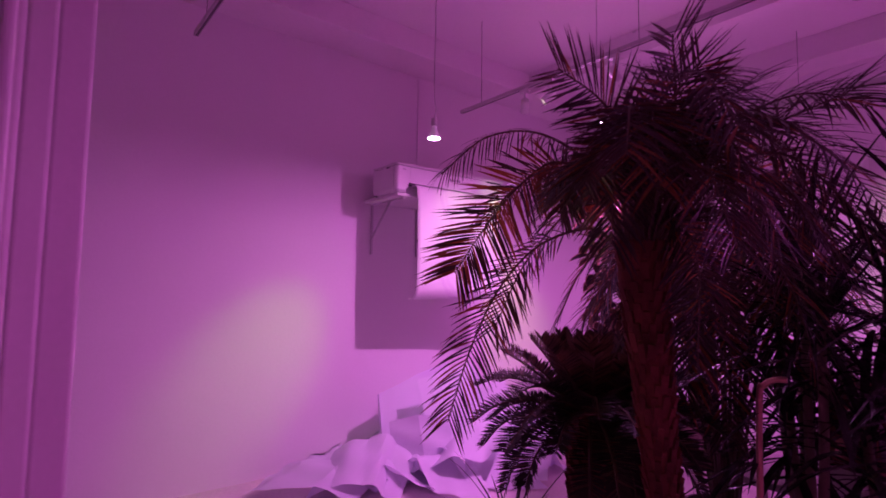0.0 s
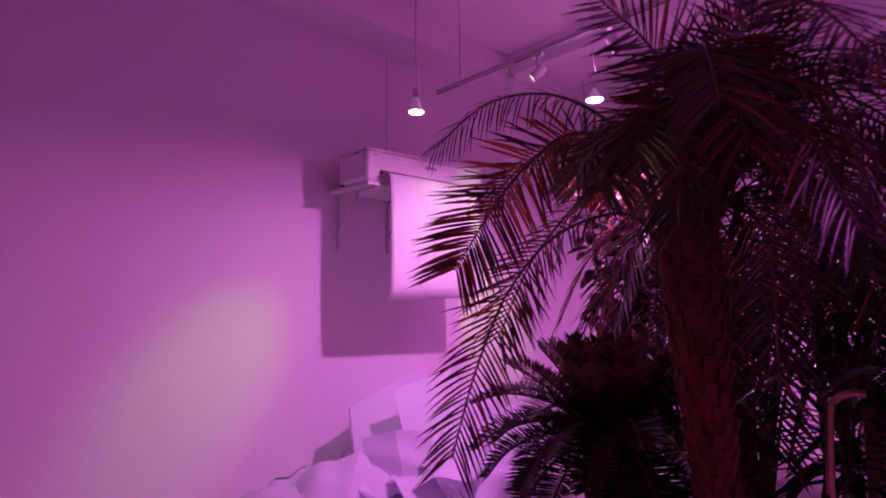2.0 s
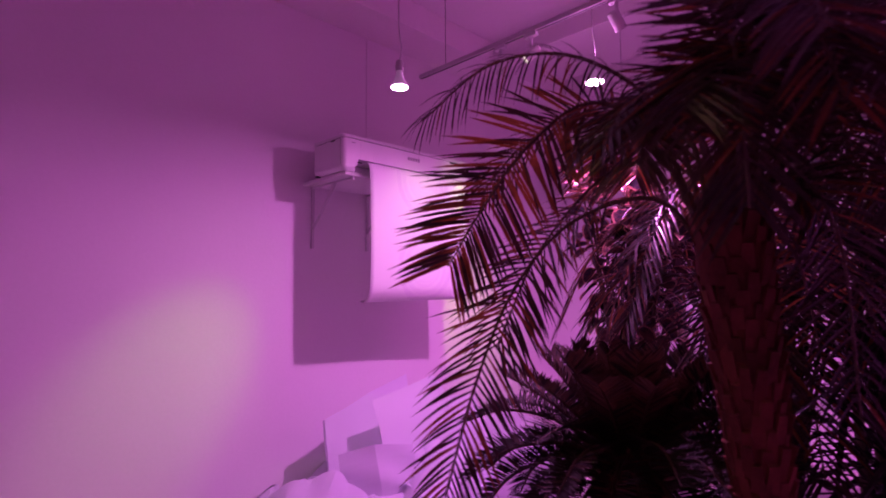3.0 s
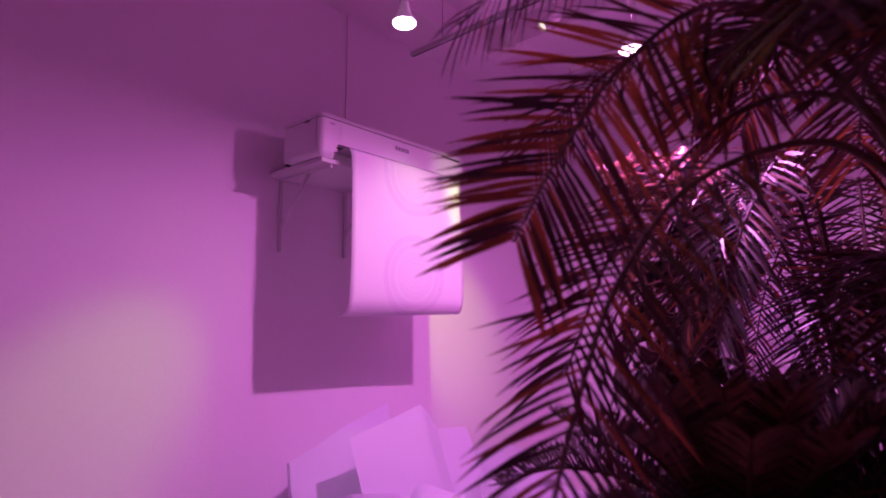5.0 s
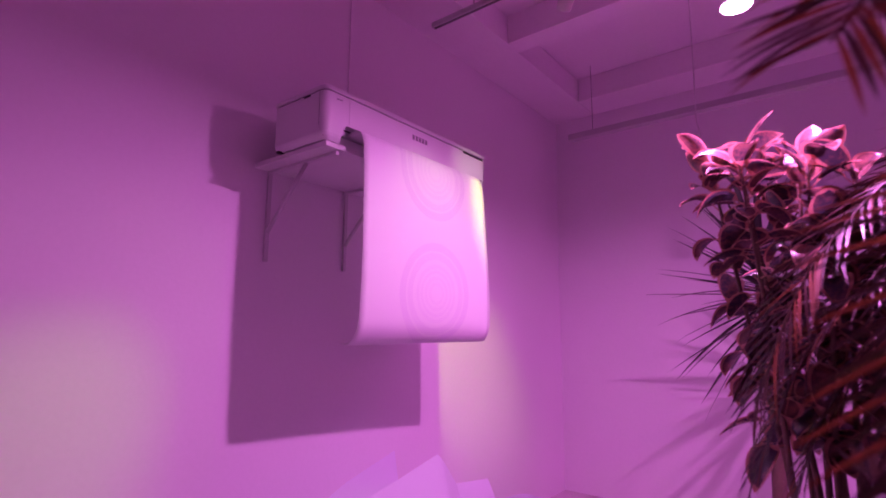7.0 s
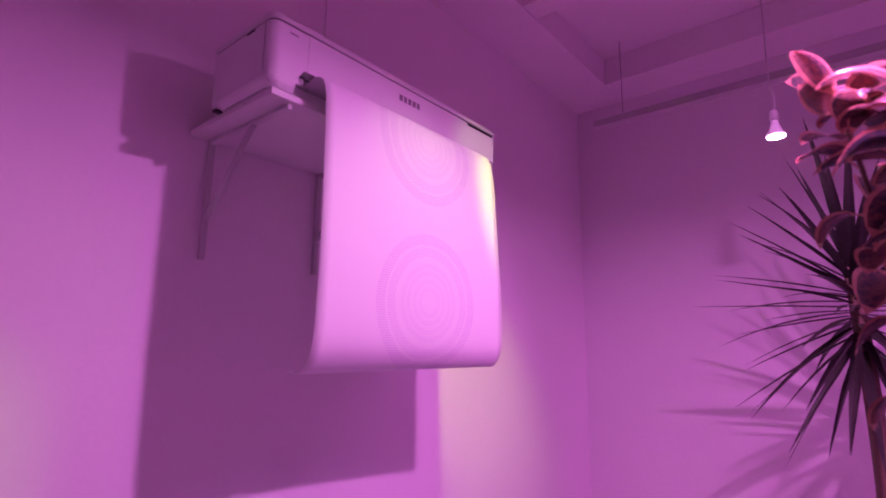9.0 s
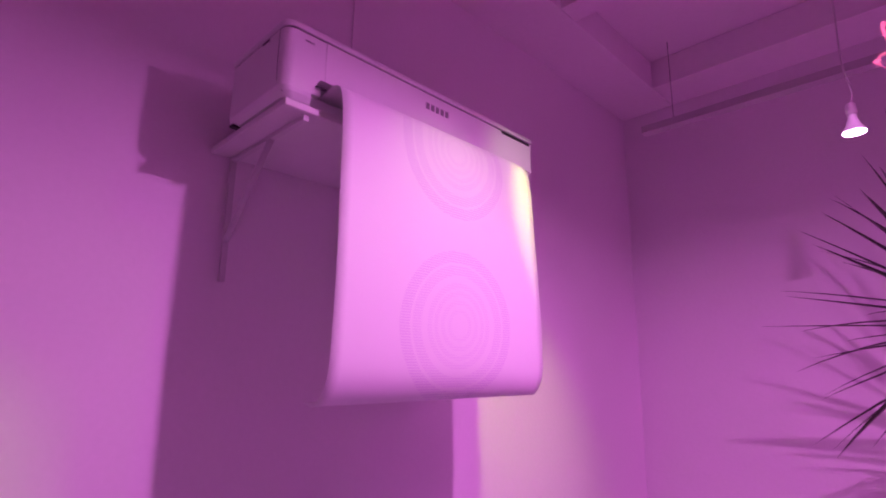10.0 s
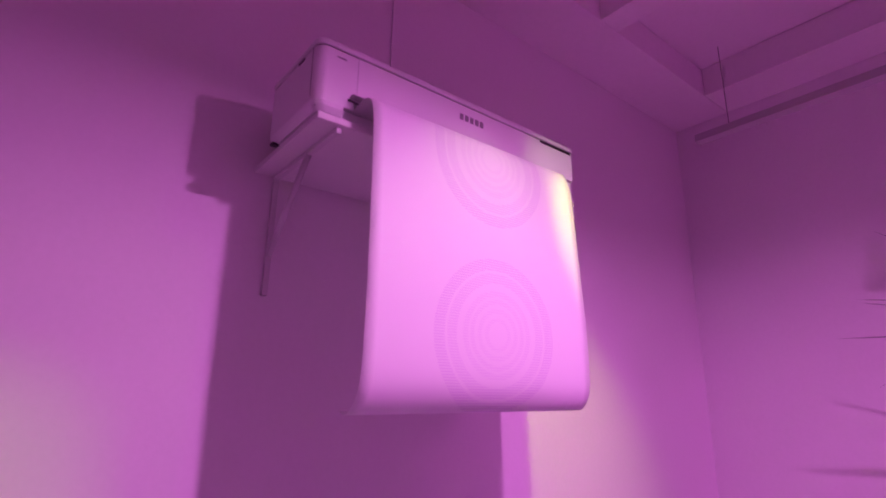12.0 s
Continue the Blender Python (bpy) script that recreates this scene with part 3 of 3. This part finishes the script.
def planter(x, y, r, h, label):
    p = thing("planter", label, "plant pot", "plant pots")
    bm = bmesh.new()
    spun(bm, [(r * 0.74, 0), (r * 0.78, 0.01), (r * 0.98, h * 0.92), (r * 1.02, h * 0.93), (r * 1.02, h), (r * 0.94, h), (r * 0.90, h * 0.88)], x, y, 0, 28)
    part("pot", bm, POT, p, smooth=False)
    bm = bmesh.new()
    spun(bm, [(r * 0.91, h * 0.86), (r * 0.6, h * 0.885), (r * 0.2, h * 0.89)], x, y, 0, 28)
    part("soil", bm, SOIL, p)
    return p


# the tall feather palm
PX, PY, PZ = 3.04, -0.50, 1.58
palm = thing("date_palm", "tall feather palm with a scaly trunk, dark against the pink light", "palm tree")
planter(PX + 0.065, PY + 0.08, 0.25, 0.42, "dark clay planter holding a tall palm")
bm = bmesh.new()
scaly_trunk(bm, PX, PY, 0.36, PZ + 0.10, 0.050, 0.094, 4, (0.065, 0.08), rows=34, out=0.018)
part("trunk", bm, BARK, palm)
bm = bmesh.new()
tube(bm, [(PX, PY, PZ - 0.08), (PX, PY, PZ - 0.02), (PX, PY, PZ + 0.06), (PX, PY, PZ + 0.16), (PX, PY, PZ + 0.30)], [0.080, 0.084, 0.078, 0.050, 0.015], 18)
part("crown_shaft", bm, BARK, palm, "fibrous brown crown shaft")
FRONDS = [
    ([(3.040, -0.500, 1.580), (2.870, -0.520, 1.930), (2.680, -0.570, 2.060), (2.530, -0.680, 1.930), (2.465, -0.820, 1.730), (2.440, -0.940, 1.560)], 56, 0.262, 0.018, 0.14, 0.05, 0.5, (0.7, -0.4, 0.5)),
    ([(3.040, -0.500, 1.580), (2.850, -0.510, 1.750), (2.660, -0.640, 1.690), (2.560, -0.790, 1.500), (2.520, -0.920, 1.240), (2.490, -1.010, 0.960)], 50, 0.225, 0.0135, 0.35, 0.05, 0.25, (0.3, -0.3, 0.8)),
    ([(3.040, -0.500, 1.580), (2.880, -0.450, 1.840), (2.680, -0.450, 1.860), (2.460, -0.520, 1.620), (2.360, -0.630, 1.300)], 42, 0.24, 0.0130, 0.25, 0.05, 0.35, (0.3, -0.3, 0.8)),
    ([(3.040, -0.500, 1.580), (2.930, -0.590, 1.940), (2.740, -0.710, 2.140), (2.500, -0.810, 2.165), (2.290, -0.900, 2.020)], 40, 0.19, 0.010, 0.9, -0.05, 0.15, (0, 0, 1)),
    ([(3.040, -0.500, 1.580), (3.091, -0.571, 1.782), (3.105, -0.683, 2.019), (3.090, -0.813, 2.160), (3.050, -1.010, 2.240)], 42, 0.24, 0.014, 0, 0.05, 0.1, (0.7, -0.7, 0.2)),
    ([(3.040, -0.500, 1.580), (3.100, -0.507, 1.765), (3.126, -0.505, 2.003), (3.158, -0.492, 2.190), (3.250, -0.400, 2.370)], 38, 0.22, 0.014, 0.05, 0.2, 0.05, (0.7, -0.7, 0.3)),
    ([(3.040, -0.500, 1.580), (3.135, -0.488, 1.764), (3.228, -0.446, 1.972), (3.375, -0.332, 2.144), (3.533, -0.193, 2.218), (3.689, -0.062, 2.154)], 44, 0.26, 0.015, 0.35, 0.1, 0.05, (0, 0, 1)),
    ([(3.040, -0.500, 1.580), (3.147, -0.489, 1.763), (3.258, -0.448, 1.903), (3.452, -0.298, 1.997), (3.599, -0.176, 1.848), (3.739, -0.089, 1.590)], 44, 0.26, 0.015, 0.45, 0.1, 0.05, (0, 0, 1)),
    ([(3.040, -0.500, 1.580), (3.139, -0.477, 1.721), (3.225, -0.428, 1.803), (3.354, -0.308, 1.739), (3.457, -0.199, 1.512), (3.519, -0.154, 1.203)], 44, 0.26, 0.015, 0.35, 0.05, 0.1, (0, 0, 1)),
    ([(3.040, -0.500, 1.580), (3.128, -0.517, 1.719), (3.207, -0.522, 1.754), (3.274, -0.519, 1.587), (3.299, -0.592, 1.223)], 36, 0.2, 0.013, 0.3, 0.05, 0.15, (0.6, -0.6, 0.5)),
    ([(3.040, -0.500, 1.580), (3.105, -0.454, 1.770), (3.143, -0.340, 2.005), (3.267, -0.108, 2.151), (3.435, 0.200, 2.137), (3.590, 0.571, 1.870)], 44, 0.28, 0.015, 0.4, 0.1, 0.05, (0, 0, 1)),
    ([(3.040, -0.500, 1.580), (3.094, -0.454, 1.793), (3.101, -0.348, 2.035), (3.145, -0.188, 2.223), (3.207, 0.000, 2.362), (3.236, 0.211, 2.501)], 36, 0.22, 0.014, 0.2, 0.15, 0.1, (0, 0, 1)),
    ([(3.040, -0.500, 1.580), (3.113, -0.426, 1.750), (3.137, -0.286, 1.898), (3.206, -0.081, 1.975), (3.269, 0.150, 1.786), (3.266, 0.388, 1.389)], 40, 0.25, 0.014, 0.45, 0.05, 0.1, (0, 0, 1)),
    ([(3.040, -0.500, 1.580), (2.840, -0.480, 1.920), (2.620, -0.480, 2.060), (2.430, -0.560, 1.980), (2.310, -0.640, 1.820)], 46, 0.19, 0.014, 0.3, 0.05, 0.4, (0.4, -0.3, 0.7)),
    ([(3.040, -0.500, 1.580), (3.091, -0.451, 1.705), (3.094, -0.326, 1.691), (3.129, -0.142, 1.535), (3.136, 0.091, 1.191)], 34, 0.2, 0.013, 0.4, 0.05, 0.5, (0, 0, 1)),
    ([(3.040, -0.500, 1.580), (3.128, -0.555, 1.780), (3.230, -0.616, 2.005), (3.301, -0.706, 2.147), (3.378, -0.867, 2.280)], 38, 0.24, 0.014, 0.1, 0.15, 0.05, (0.7, -0.7, 0.3)),
    ([(3.040, -0.500, 1.580), (3.147, -0.531, 1.780), (3.312, -0.514, 2.007), (3.516, -0.428, 2.067), (3.738, -0.399, 2.133)], 40, 0.25, 0.015, 0.3, 0.1, 0.05, (0, 0, 1)),
    ([(3.040, -0.500, 1.580), (3.123, -0.445, 1.747), (3.218, -0.271, 1.821), (3.347, -0.025, 1.650), (3.420, 0.161, 1.401), (3.471, 0.364, 1.068)], 40, 0.25, 0.014, 0.45, 0.05, 0.05, (0, 0, 1)),
]
rnd = random.Random(77)
for k in range(6):
    a = radians(-35 + 120 * k / 5) + rnd.uniform(-0.1, 0.1)
    o = Vector((math.cos(a), math.sin(a), 0))
    reach, rise = rnd.uniform(0.42, 0.62), rnd.uniform(0.30, 0.72)
    c = Vector((PX, PY, PZ))
    FRONDS.append(([c, c + o * reach * 0.16 + Vector((0, 0, rise * 0.62)), c + o * reach * 0.5 + Vector((0, 0, rise)), c + o * reach * 0.85 + Vector((0, 0, rise * 0.82)), c + o * reach * 1.15 + Vector((0, 0, rise * 0.35 - 0.1))], 44, 0.25, 0.014, 0.4, 0.08, 0.12, (0, 0, 1)))
for a, reach, rise in ((-62, 0.60, 0.52), (-38, 0.62, 0.62), (-8, 0.62, 0.50)):
    o = Vector((math.cos(radians(a)), math.sin(radians(a)), 0))
    c = Vector((PX, PY, PZ))
    FRONDS.append(([c, c + o * reach * 0.14 + Vector((0, 0, rise * 0.66)), c + o * reach * 0.45 + Vector((0, 0, rise)), c + o * reach * 0.82 + Vector((0, 0, rise * 0.92)), c + o * reach * 1.12 + Vector((0, 0, rise * 0.55))], 44, 0.24, 0.014, 0.45, 0.08, 0.06, (0, 0, 1)))
# shorter, densely set leaves round the neck of the crown
for a, reach, rise, fall in ((140, 0.50, 0.48, 0.16), (163, 0.46, 0.47, 0.14), (182, 0.36, 0.44, 0.10), (243, 0.36, 0.40, 0.12), (262, 0.40, 0.34, 0.16), (276, 0.40, 0.42, 0.15), (290, 0.44, 0.46, 0.40), (308, 0.46, 0.54, 0.30), (60, 0.46, 0.50, 0.40), (110, 0.48, 0.48, 0.25)):
    o = Vector((math.cos(radians(a)), math.sin(radians(a)), 0))
    c = Vector((PX, PY, PZ))
    FRONDS.append(([c, c + o * reach * 0.22 + Vector((0, 0, rise * 0.70)), c + o * reach * 0.55 + Vector((0, 0, rise))] + [c + o * reach * (0.85 + 0.2 * q) + Vector((0, 0, rise - fall * (0.25 + 0.75 * q))) for q in (0, 1)], 42, 0.23, 0.016, 0.35, 0.06, 0.2, (0.3 * o.x, 0.3 * o.y, 1)))
for k, (pts, pairs, ll, lw, dr, li, tinted, facing) in enumerate(FRONDS):
    away = Vector(pts[1]) - Vector(pts[0])
    pts = [Vector(pts[0]) + Vector((away.x, away.y, 0)).normalized() * 0.045] + list(pts[1:])
    part("frond", frond(pts, pairs, ll, lw, 0.62, dr, li, 0.31, k + 1, 0.0075, 0.19, tinted, facing=facing, tip=0.15), [LEAF, STALK, LEAFLIT], palm)

# the low cycad with its ring of stiff leaves
CX, CY, CZ = 2.61, -0.22, 0.94
planter(CX, CY, 0.24, 0.36, "dark clay planter holding a cycad")
cycad = thing("sago_cycad", "stout cycad with a thick dark trunk and stiff feather leaves", "cycad")
bm = bmesh.new()
scaly_trunk(bm, CX, CY, 0.30, CZ, 0.105, 0.12, 9, rows=16, round_=12, out=0.03)
part("trunk", bm, BARK, cycad)
rnd = random.Random(21)
for k in range(70):
    a = k * 2.39996 + rnd.uniform(-0.2, 0.2)
    young = k < 26
    e = (1.48 - 0.030 * k if young else 0.72 - 0.028 * (k - 26)) + rnd.uniform(-0.08, 0.08)
    L = (0.34 + 0.004 * k) if young else rnd.uniform(0.42, 0.54)
    bend = 0.10 if young else 0.36
    o = Vector((math.cos(a), math.sin(a), 0))
    b0 = Vector((CX, CY, CZ - 0.02)) + o * 0.06
    p1 = b0 + (o * math.cos(e) + Vector((0, 0, math.sin(e)))) * L * 0.4
    p2 = p1 + (o * math.cos(e - bend) + Vector((0, 0, math.sin(e - bend)))) * L * 0.35
    p3 = p2 + (o * math.cos(e - 2.3 * bend) + Vector((0, 0, math.sin(e - 2.3 * bend)))) * L * 0.30
    part("frond", frond([b0, p1, p2, p3], 48, 0.108, 0.016, 0.5, 0.05, 0.5, 0.12, 50 + k, 0.008, 0.10, 0.7 if young else 0.12, 2), [CYCAD, STALK, CYCADNEW], cycad)

# the rubber fig with cream-edged leaves
FX, FY = 2.16, 0.78
planter(FX, FY, 0.22, 0.36, "dark clay planter holding a rubber fig")
fig = thing("variegated_rubber_fig", "rubber fig with broad cream-edged leaves, glowing pink under a lamp", "rubber plant")


def broad_leaf(bm, root, way, up, length, wide, droop):
    """A broad oval leaf, its middle green and its rim cream."""
    way = way.normalized()
    side = way.cross(up).normalized()
    p, d = root.copy(), way.copy()
    n = 8
    rows = []
    for i in range(n + 1):
        f = i / n
        w = wide * 0.5 * max(0.02, math.sin(math.pi * f ** 0.85) ** 0.75)
        nrm = side.cross(d).normalized()
        rows.append([bm.verts.new(p + side * w * q + nrm * (w * 0.30 * abs(q) ** 1.3)) for q in (-1, -0.76, 0, 0.76, 1)])
        d = (d + Vector((0, 0, -1)) * droop / n).normalized()
        p = p + d * (length / n)
    for i, (a, b) in enumerate(zip(rows, rows[1:])):
        for j in range(4):
            f = bm.faces.new((a[j], a[j + 1], b[j + 1], b[j]))
            f.material_index = 0 if j in (0, 3) or i in (0, n - 1) else 1
            f.smooth = True


rnd = random.Random(5)
for s, (tx, ty, tz, bx, by) in enumerate(((2.02, 0.70, 2.08, 0, 0), (2.18, 0.82, 2.05, 0.05, 0.03), (2.34, 0.70, 1.96, 0.08, -0.04), (2.10, 0.95, 1.95, -0.02, 0.07), (2.04, 0.58, 2.02, -0.05, -0.05), (2.28, 0.58, 1.78, 0.04, -0.08), (2.42, 0.92, 1.85, 0.09, 0.05), (1.92, 0.72, 2.09, -0.06, 0.02), (2.22, 0.66, 2.02, 0.02, -0.02), (2.46, 0.66, 1.72, 0.08, -0.06))):
    line = smooth_line([(FX + bx, FY + by, 0.30), (FX + bx * 1.3, FY + by * 1.3, 0.95), ((FX + bx + tx) / 2, (FY + by + ty) / 2, 1.45), (tx, ty, tz)], 24)
    bm = bmesh.new()
    tube(bm, line, [0.013 - 0.008 * i / 24 for i in range(25)], 7)
    stem = part("stem", bm, TWIG, fig, smooth=True)
    count = 28
    for k in range(count):
        f = 1 - 0.58 * (1 - (k + 0.5) / count) ** 1.9
        u = f * 24
        i = min(int(u), 23)
        p = line[i].lerp(line[i + 1], u - i)
        a = k * 2.4 + s
        e = -0.15 + 1.1 * max(0, f - 0.75) / 0.25 + rnd.uniform(-0.2, 0.25)
        w = Vector((math.cos(a) * math.cos(e), math.sin(a) * math.cos(e), math.sin(e)))
        bm = bmesh.new()
        tube(bm, [p, p + w * 0.035], 0.0025, 5)
        broad_leaf(bm, p + w * 0.033, w, Vector((rnd.uniform(-0.7, 0.7), rnd.uniform(-0.7, 0.7), 1)) if abs(w.z) < 0.93 else Vector((1, 0, 0)), rnd.uniform(0.11, 0.18), rnd.uniform(0.070, 0.105), rnd.uniform(0.2, 2.2))
        part("leaf", bm, [CREAM, GREENMID], stem)

# the yucca by the north wall
YX, YY = 1.86, 2.30
planter(YX, YY, 0.22, 0.36, "dark clay planter holding a yucca")
yucca = thing("spiky_yucca", "yucca with long dark sword leaves on a bare cane", "yucca")
bm = bmesh.new()
tube(bm, smooth_line([(YX, YY, 0.30), (YX + 0.02, YY, 1.0), (YX, YY, 1.92)], 14), [0.042 - 0.0008 * i for i in range(15)], 10)
part("cane", bm, TWIG, yucca, smooth=True)
rnd = random.Random(12)
for k in range(84):
    f = k / 84
    a = k * 2.39996
    e = -0.95 + 2.2 * f + rnd.uniform(-0.15, 0.15)
    w = Vector((math.cos(a) * math.cos(e), math.sin(a) * math.cos(e), math.sin(e)))
    bm = bmesh.new()
    blade(bm, Vector((YX, YY, 1.50 + 0.44 * f)) + Vector((w.x, w.y, 0)) * 0.03, w, Vector((0, 0, 1)) if abs(w.z) < 0.95 else Vector((1, 0, 0)), rnd.uniform(0.50, 0.72), rnd.uniform(0.040, 0.054), rnd.uniform(0.0, 0.35), 6, 0.3, shape=lambda q: 0.7 + 0.9 * q if q < 0.3 else 0.97 * (1 - (q - 0.3) / 0.7) ** 0.8)
    part("leaf", bm, YUCCA, yucca)

# a second feather palm and a strap-leaved plant behind, towards the dark corner
SX, SY = 3.62, 0.35
planter(SX, SY, 0.15, 0.34, "dark clay planter holding a strap-leaved plant")
strap = thing("strap_leaved_dracaena", "dracaena with long arching dark strap leaves", "dracaena", "dracaenas by the palm")
rnd = random.Random(31)
for c, (ox, oy, tz) in enumerate(((0.0, 0.0, 1.60), (0.10, 0.08, 1.40), (-0.06, -0.08, 1.00))):
    bm = bmesh.new()
    tube(bm, smooth_line([(SX + ox * 0.3, SY + oy * 0.3, 0.30), (SX + ox, SY + oy, 0.8), (SX + ox * 1.2, SY + oy * 1.2, tz)], 10), [0.022 - 0.0006 * i for i in range(11)], 9)
    cane = part("cane", bm, TWIG, strap, smooth=True)
    leaves = 36 if c < 2 else 54
    for k in range(leaves):
        f = k / leaves
        a = k * 2.39996 + c
        e = -0.25 + 1.55 * f + rnd.uniform(-0.2, 0.2)
        w = Vector((math.cos(a) * math.cos(e), math.sin(a) * math.cos(e), math.sin(e)))
        bm = bmesh.new()
        blade(bm, Vector((SX + ox * 1.2, SY + oy * 1.2, tz - 0.25 + 0.25 * f)), w, Vector((0, 0, 1)) if abs(w.z) < 0.95 else Vector((1, 0, 0)), rnd.uniform(0.45, 0.72), rnd.uniform(0.035, 0.055), rnd.uniform(0.2, 1.1) if c < 2 else rnd.uniform(0.5, 1.6), 7, 0.3)
        part("leaf", bm, STRAP, cane)

for m in (pose(-0.26, -0.10, 0), pose(0.24, -0.30, 0), pose(-0.42, 0.35, 0), pose(0.38, 0.10, 0)):
    copy_thing(strap, m @ pose(SX, SY, 0) @ pose(0, 0, 0, 0, 0, 70 * m.translation.x / 0.2) @ pose(-SX, -SY, 0))
    pot = m.translation + Vector((SX, SY, 0))
    planter(pot.x, pot.y, 0.15, 0.34, "dark clay planter holding a strap-leaved plant")

AX, AY = 2.85, 0.62
planter(AX, AY, 0.22, 0.34, "dark clay planter holding a clump of feather palm")
areca = thing("clump_palm", "clump of slender feather palm, some leaves coloured as if lit orange", "palm")
rnd = random.Random(44)
for k in range(28):
    a = k * 2.39996
    o = Vector((math.cos(a), math.sin(a), 0))
    h = rnd.uniform(1.15, 1.90)
    rch = rnd.uniform(0.45, 0.65)
    b0 = Vector((AX, AY, 0.28)) + o * 0.05
    part("frond", frond([b0, b0 + o * rch * 0.18 + Vector((0, 0, h * 0.62)), b0 + o * rch * 0.5 + Vector((0, 0, h)), b0 + o * rch + Vector((0, 0, h - 0.22)), b0 + o * rch * 1.3 + Vector((0, 0, h - 0.6))], 36, 0.27, 0.020, 0.7, 0.45, 0.2, 0.38, 80 + k, 0.009, 0.12, 0.18), [LEAF, STALK, LEAFLIT], areca)

# low grassy tufts round the pots
for gx, gy, n_ in ((2.16, -0.30, 34), (2.90, -0.02, 40)):
    tuft = thing("grassy_tuft", "low tuft of dark strap leaves growing from a small pot", "plant", "low tufts")
    bm = bmesh.new()
    spun(bm, [(0.07, 0), (0.095, 0.15), (0.10, 0.16), (0.085, 0.15), (0.02, 0.145)], gx, gy, 0, 18)
    part("pot", bm, POT, tuft)
    for k in range(n_):
        a = k * 2.39996
        e = 0.35 + 1.0 * k / n_ + rnd.uniform(-0.15, 0.15)
        w = Vector((math.cos(a) * math.cos(e), math.sin(a) * math.cos(e), math.sin(e)))
        bm = bmesh.new()
        blade(bm, Vector((gx, gy, 0.14)), w, Vector((0, 0, 1)), rnd.uniform(0.35, 0.60), 0.022, rnd.uniform(0.4, 1.3), 6, 0.3)
        part("leaf", bm, STRAP, tuft)

# ---- things in the corner beyond the palms ----
table = thing("low_table", "low pale table top among the planters", "table")
bm = bmesh.new()
box(bm, 2.75, 3.65, 0.75, 1.35, 0.46, 0.50, 0.006)
part("tabletop", bm, TABLE, table)
for lx in (2.80, 3.60):
    for ly in (0.80, 1.30):
        part("leg", one_box(lx - 0.02, lx + 0.02, ly - 0.02, ly + 0.02, 0, 0.459, 0.003), TABLE, table)

tap = thing("copper_tube_stand", "bent copper tube standing among the plants", "copper tube")
bm = bmesh.new()
tube(bm, smooth_line([(3.30, -0.12, 0.0), (3.30, -0.12, 0.6), (3.315, -0.135, 1.08), (3.335, -0.14, 1.14), (3.37, -0.135, 1.165), (3.41, -0.13, 1.17)], 30), 0.012, 12)
part("tube", bm, COPPER, tap, smooth=True)
bm = bmesh.new()
spun(bm, [(0.06, 0), (0.06, 0.008), (0.02, 0.014), (0.013, 0.05)], 3.30, -0.12, 0, 20)
part("foot_plate", bm, COPPER, tap, smooth=True)

# a shiny round body of unknown use that gives no light
egg = thing("glossy_dome_lamp", "glossy red-brown dome standing on a plinth", "dome")
bm = bmesh.new()
spun(bm, [(0.23 * math.sin(math.pi * (1 - i / 16) * 0.62), 0.80 + 0.30 * (1 - math.cos(math.pi * (1 - i / 16) * 0.62)) * -1 + 0.30) for i in range(16)] + [(0.004, 1.10)], 3.46, 0.82, 0, 32)
part("dome", bm, DOME, egg, smooth=True)
part("plinth", one_box(3.30, 3.62, 0.66, 0.98, 0.501, 0.71, 0.006), TABLE, egg)

# a bright pale area of unknown nature, built as a plain panel
panel = thing("wall_panel", "pale panel on the far wall, lit white through the plants", "wall panel")
part("board", one_box(2.95, 4.70, 3.405, 3.4295, 0.70, 2.75, 0.004), TRIM, panel)
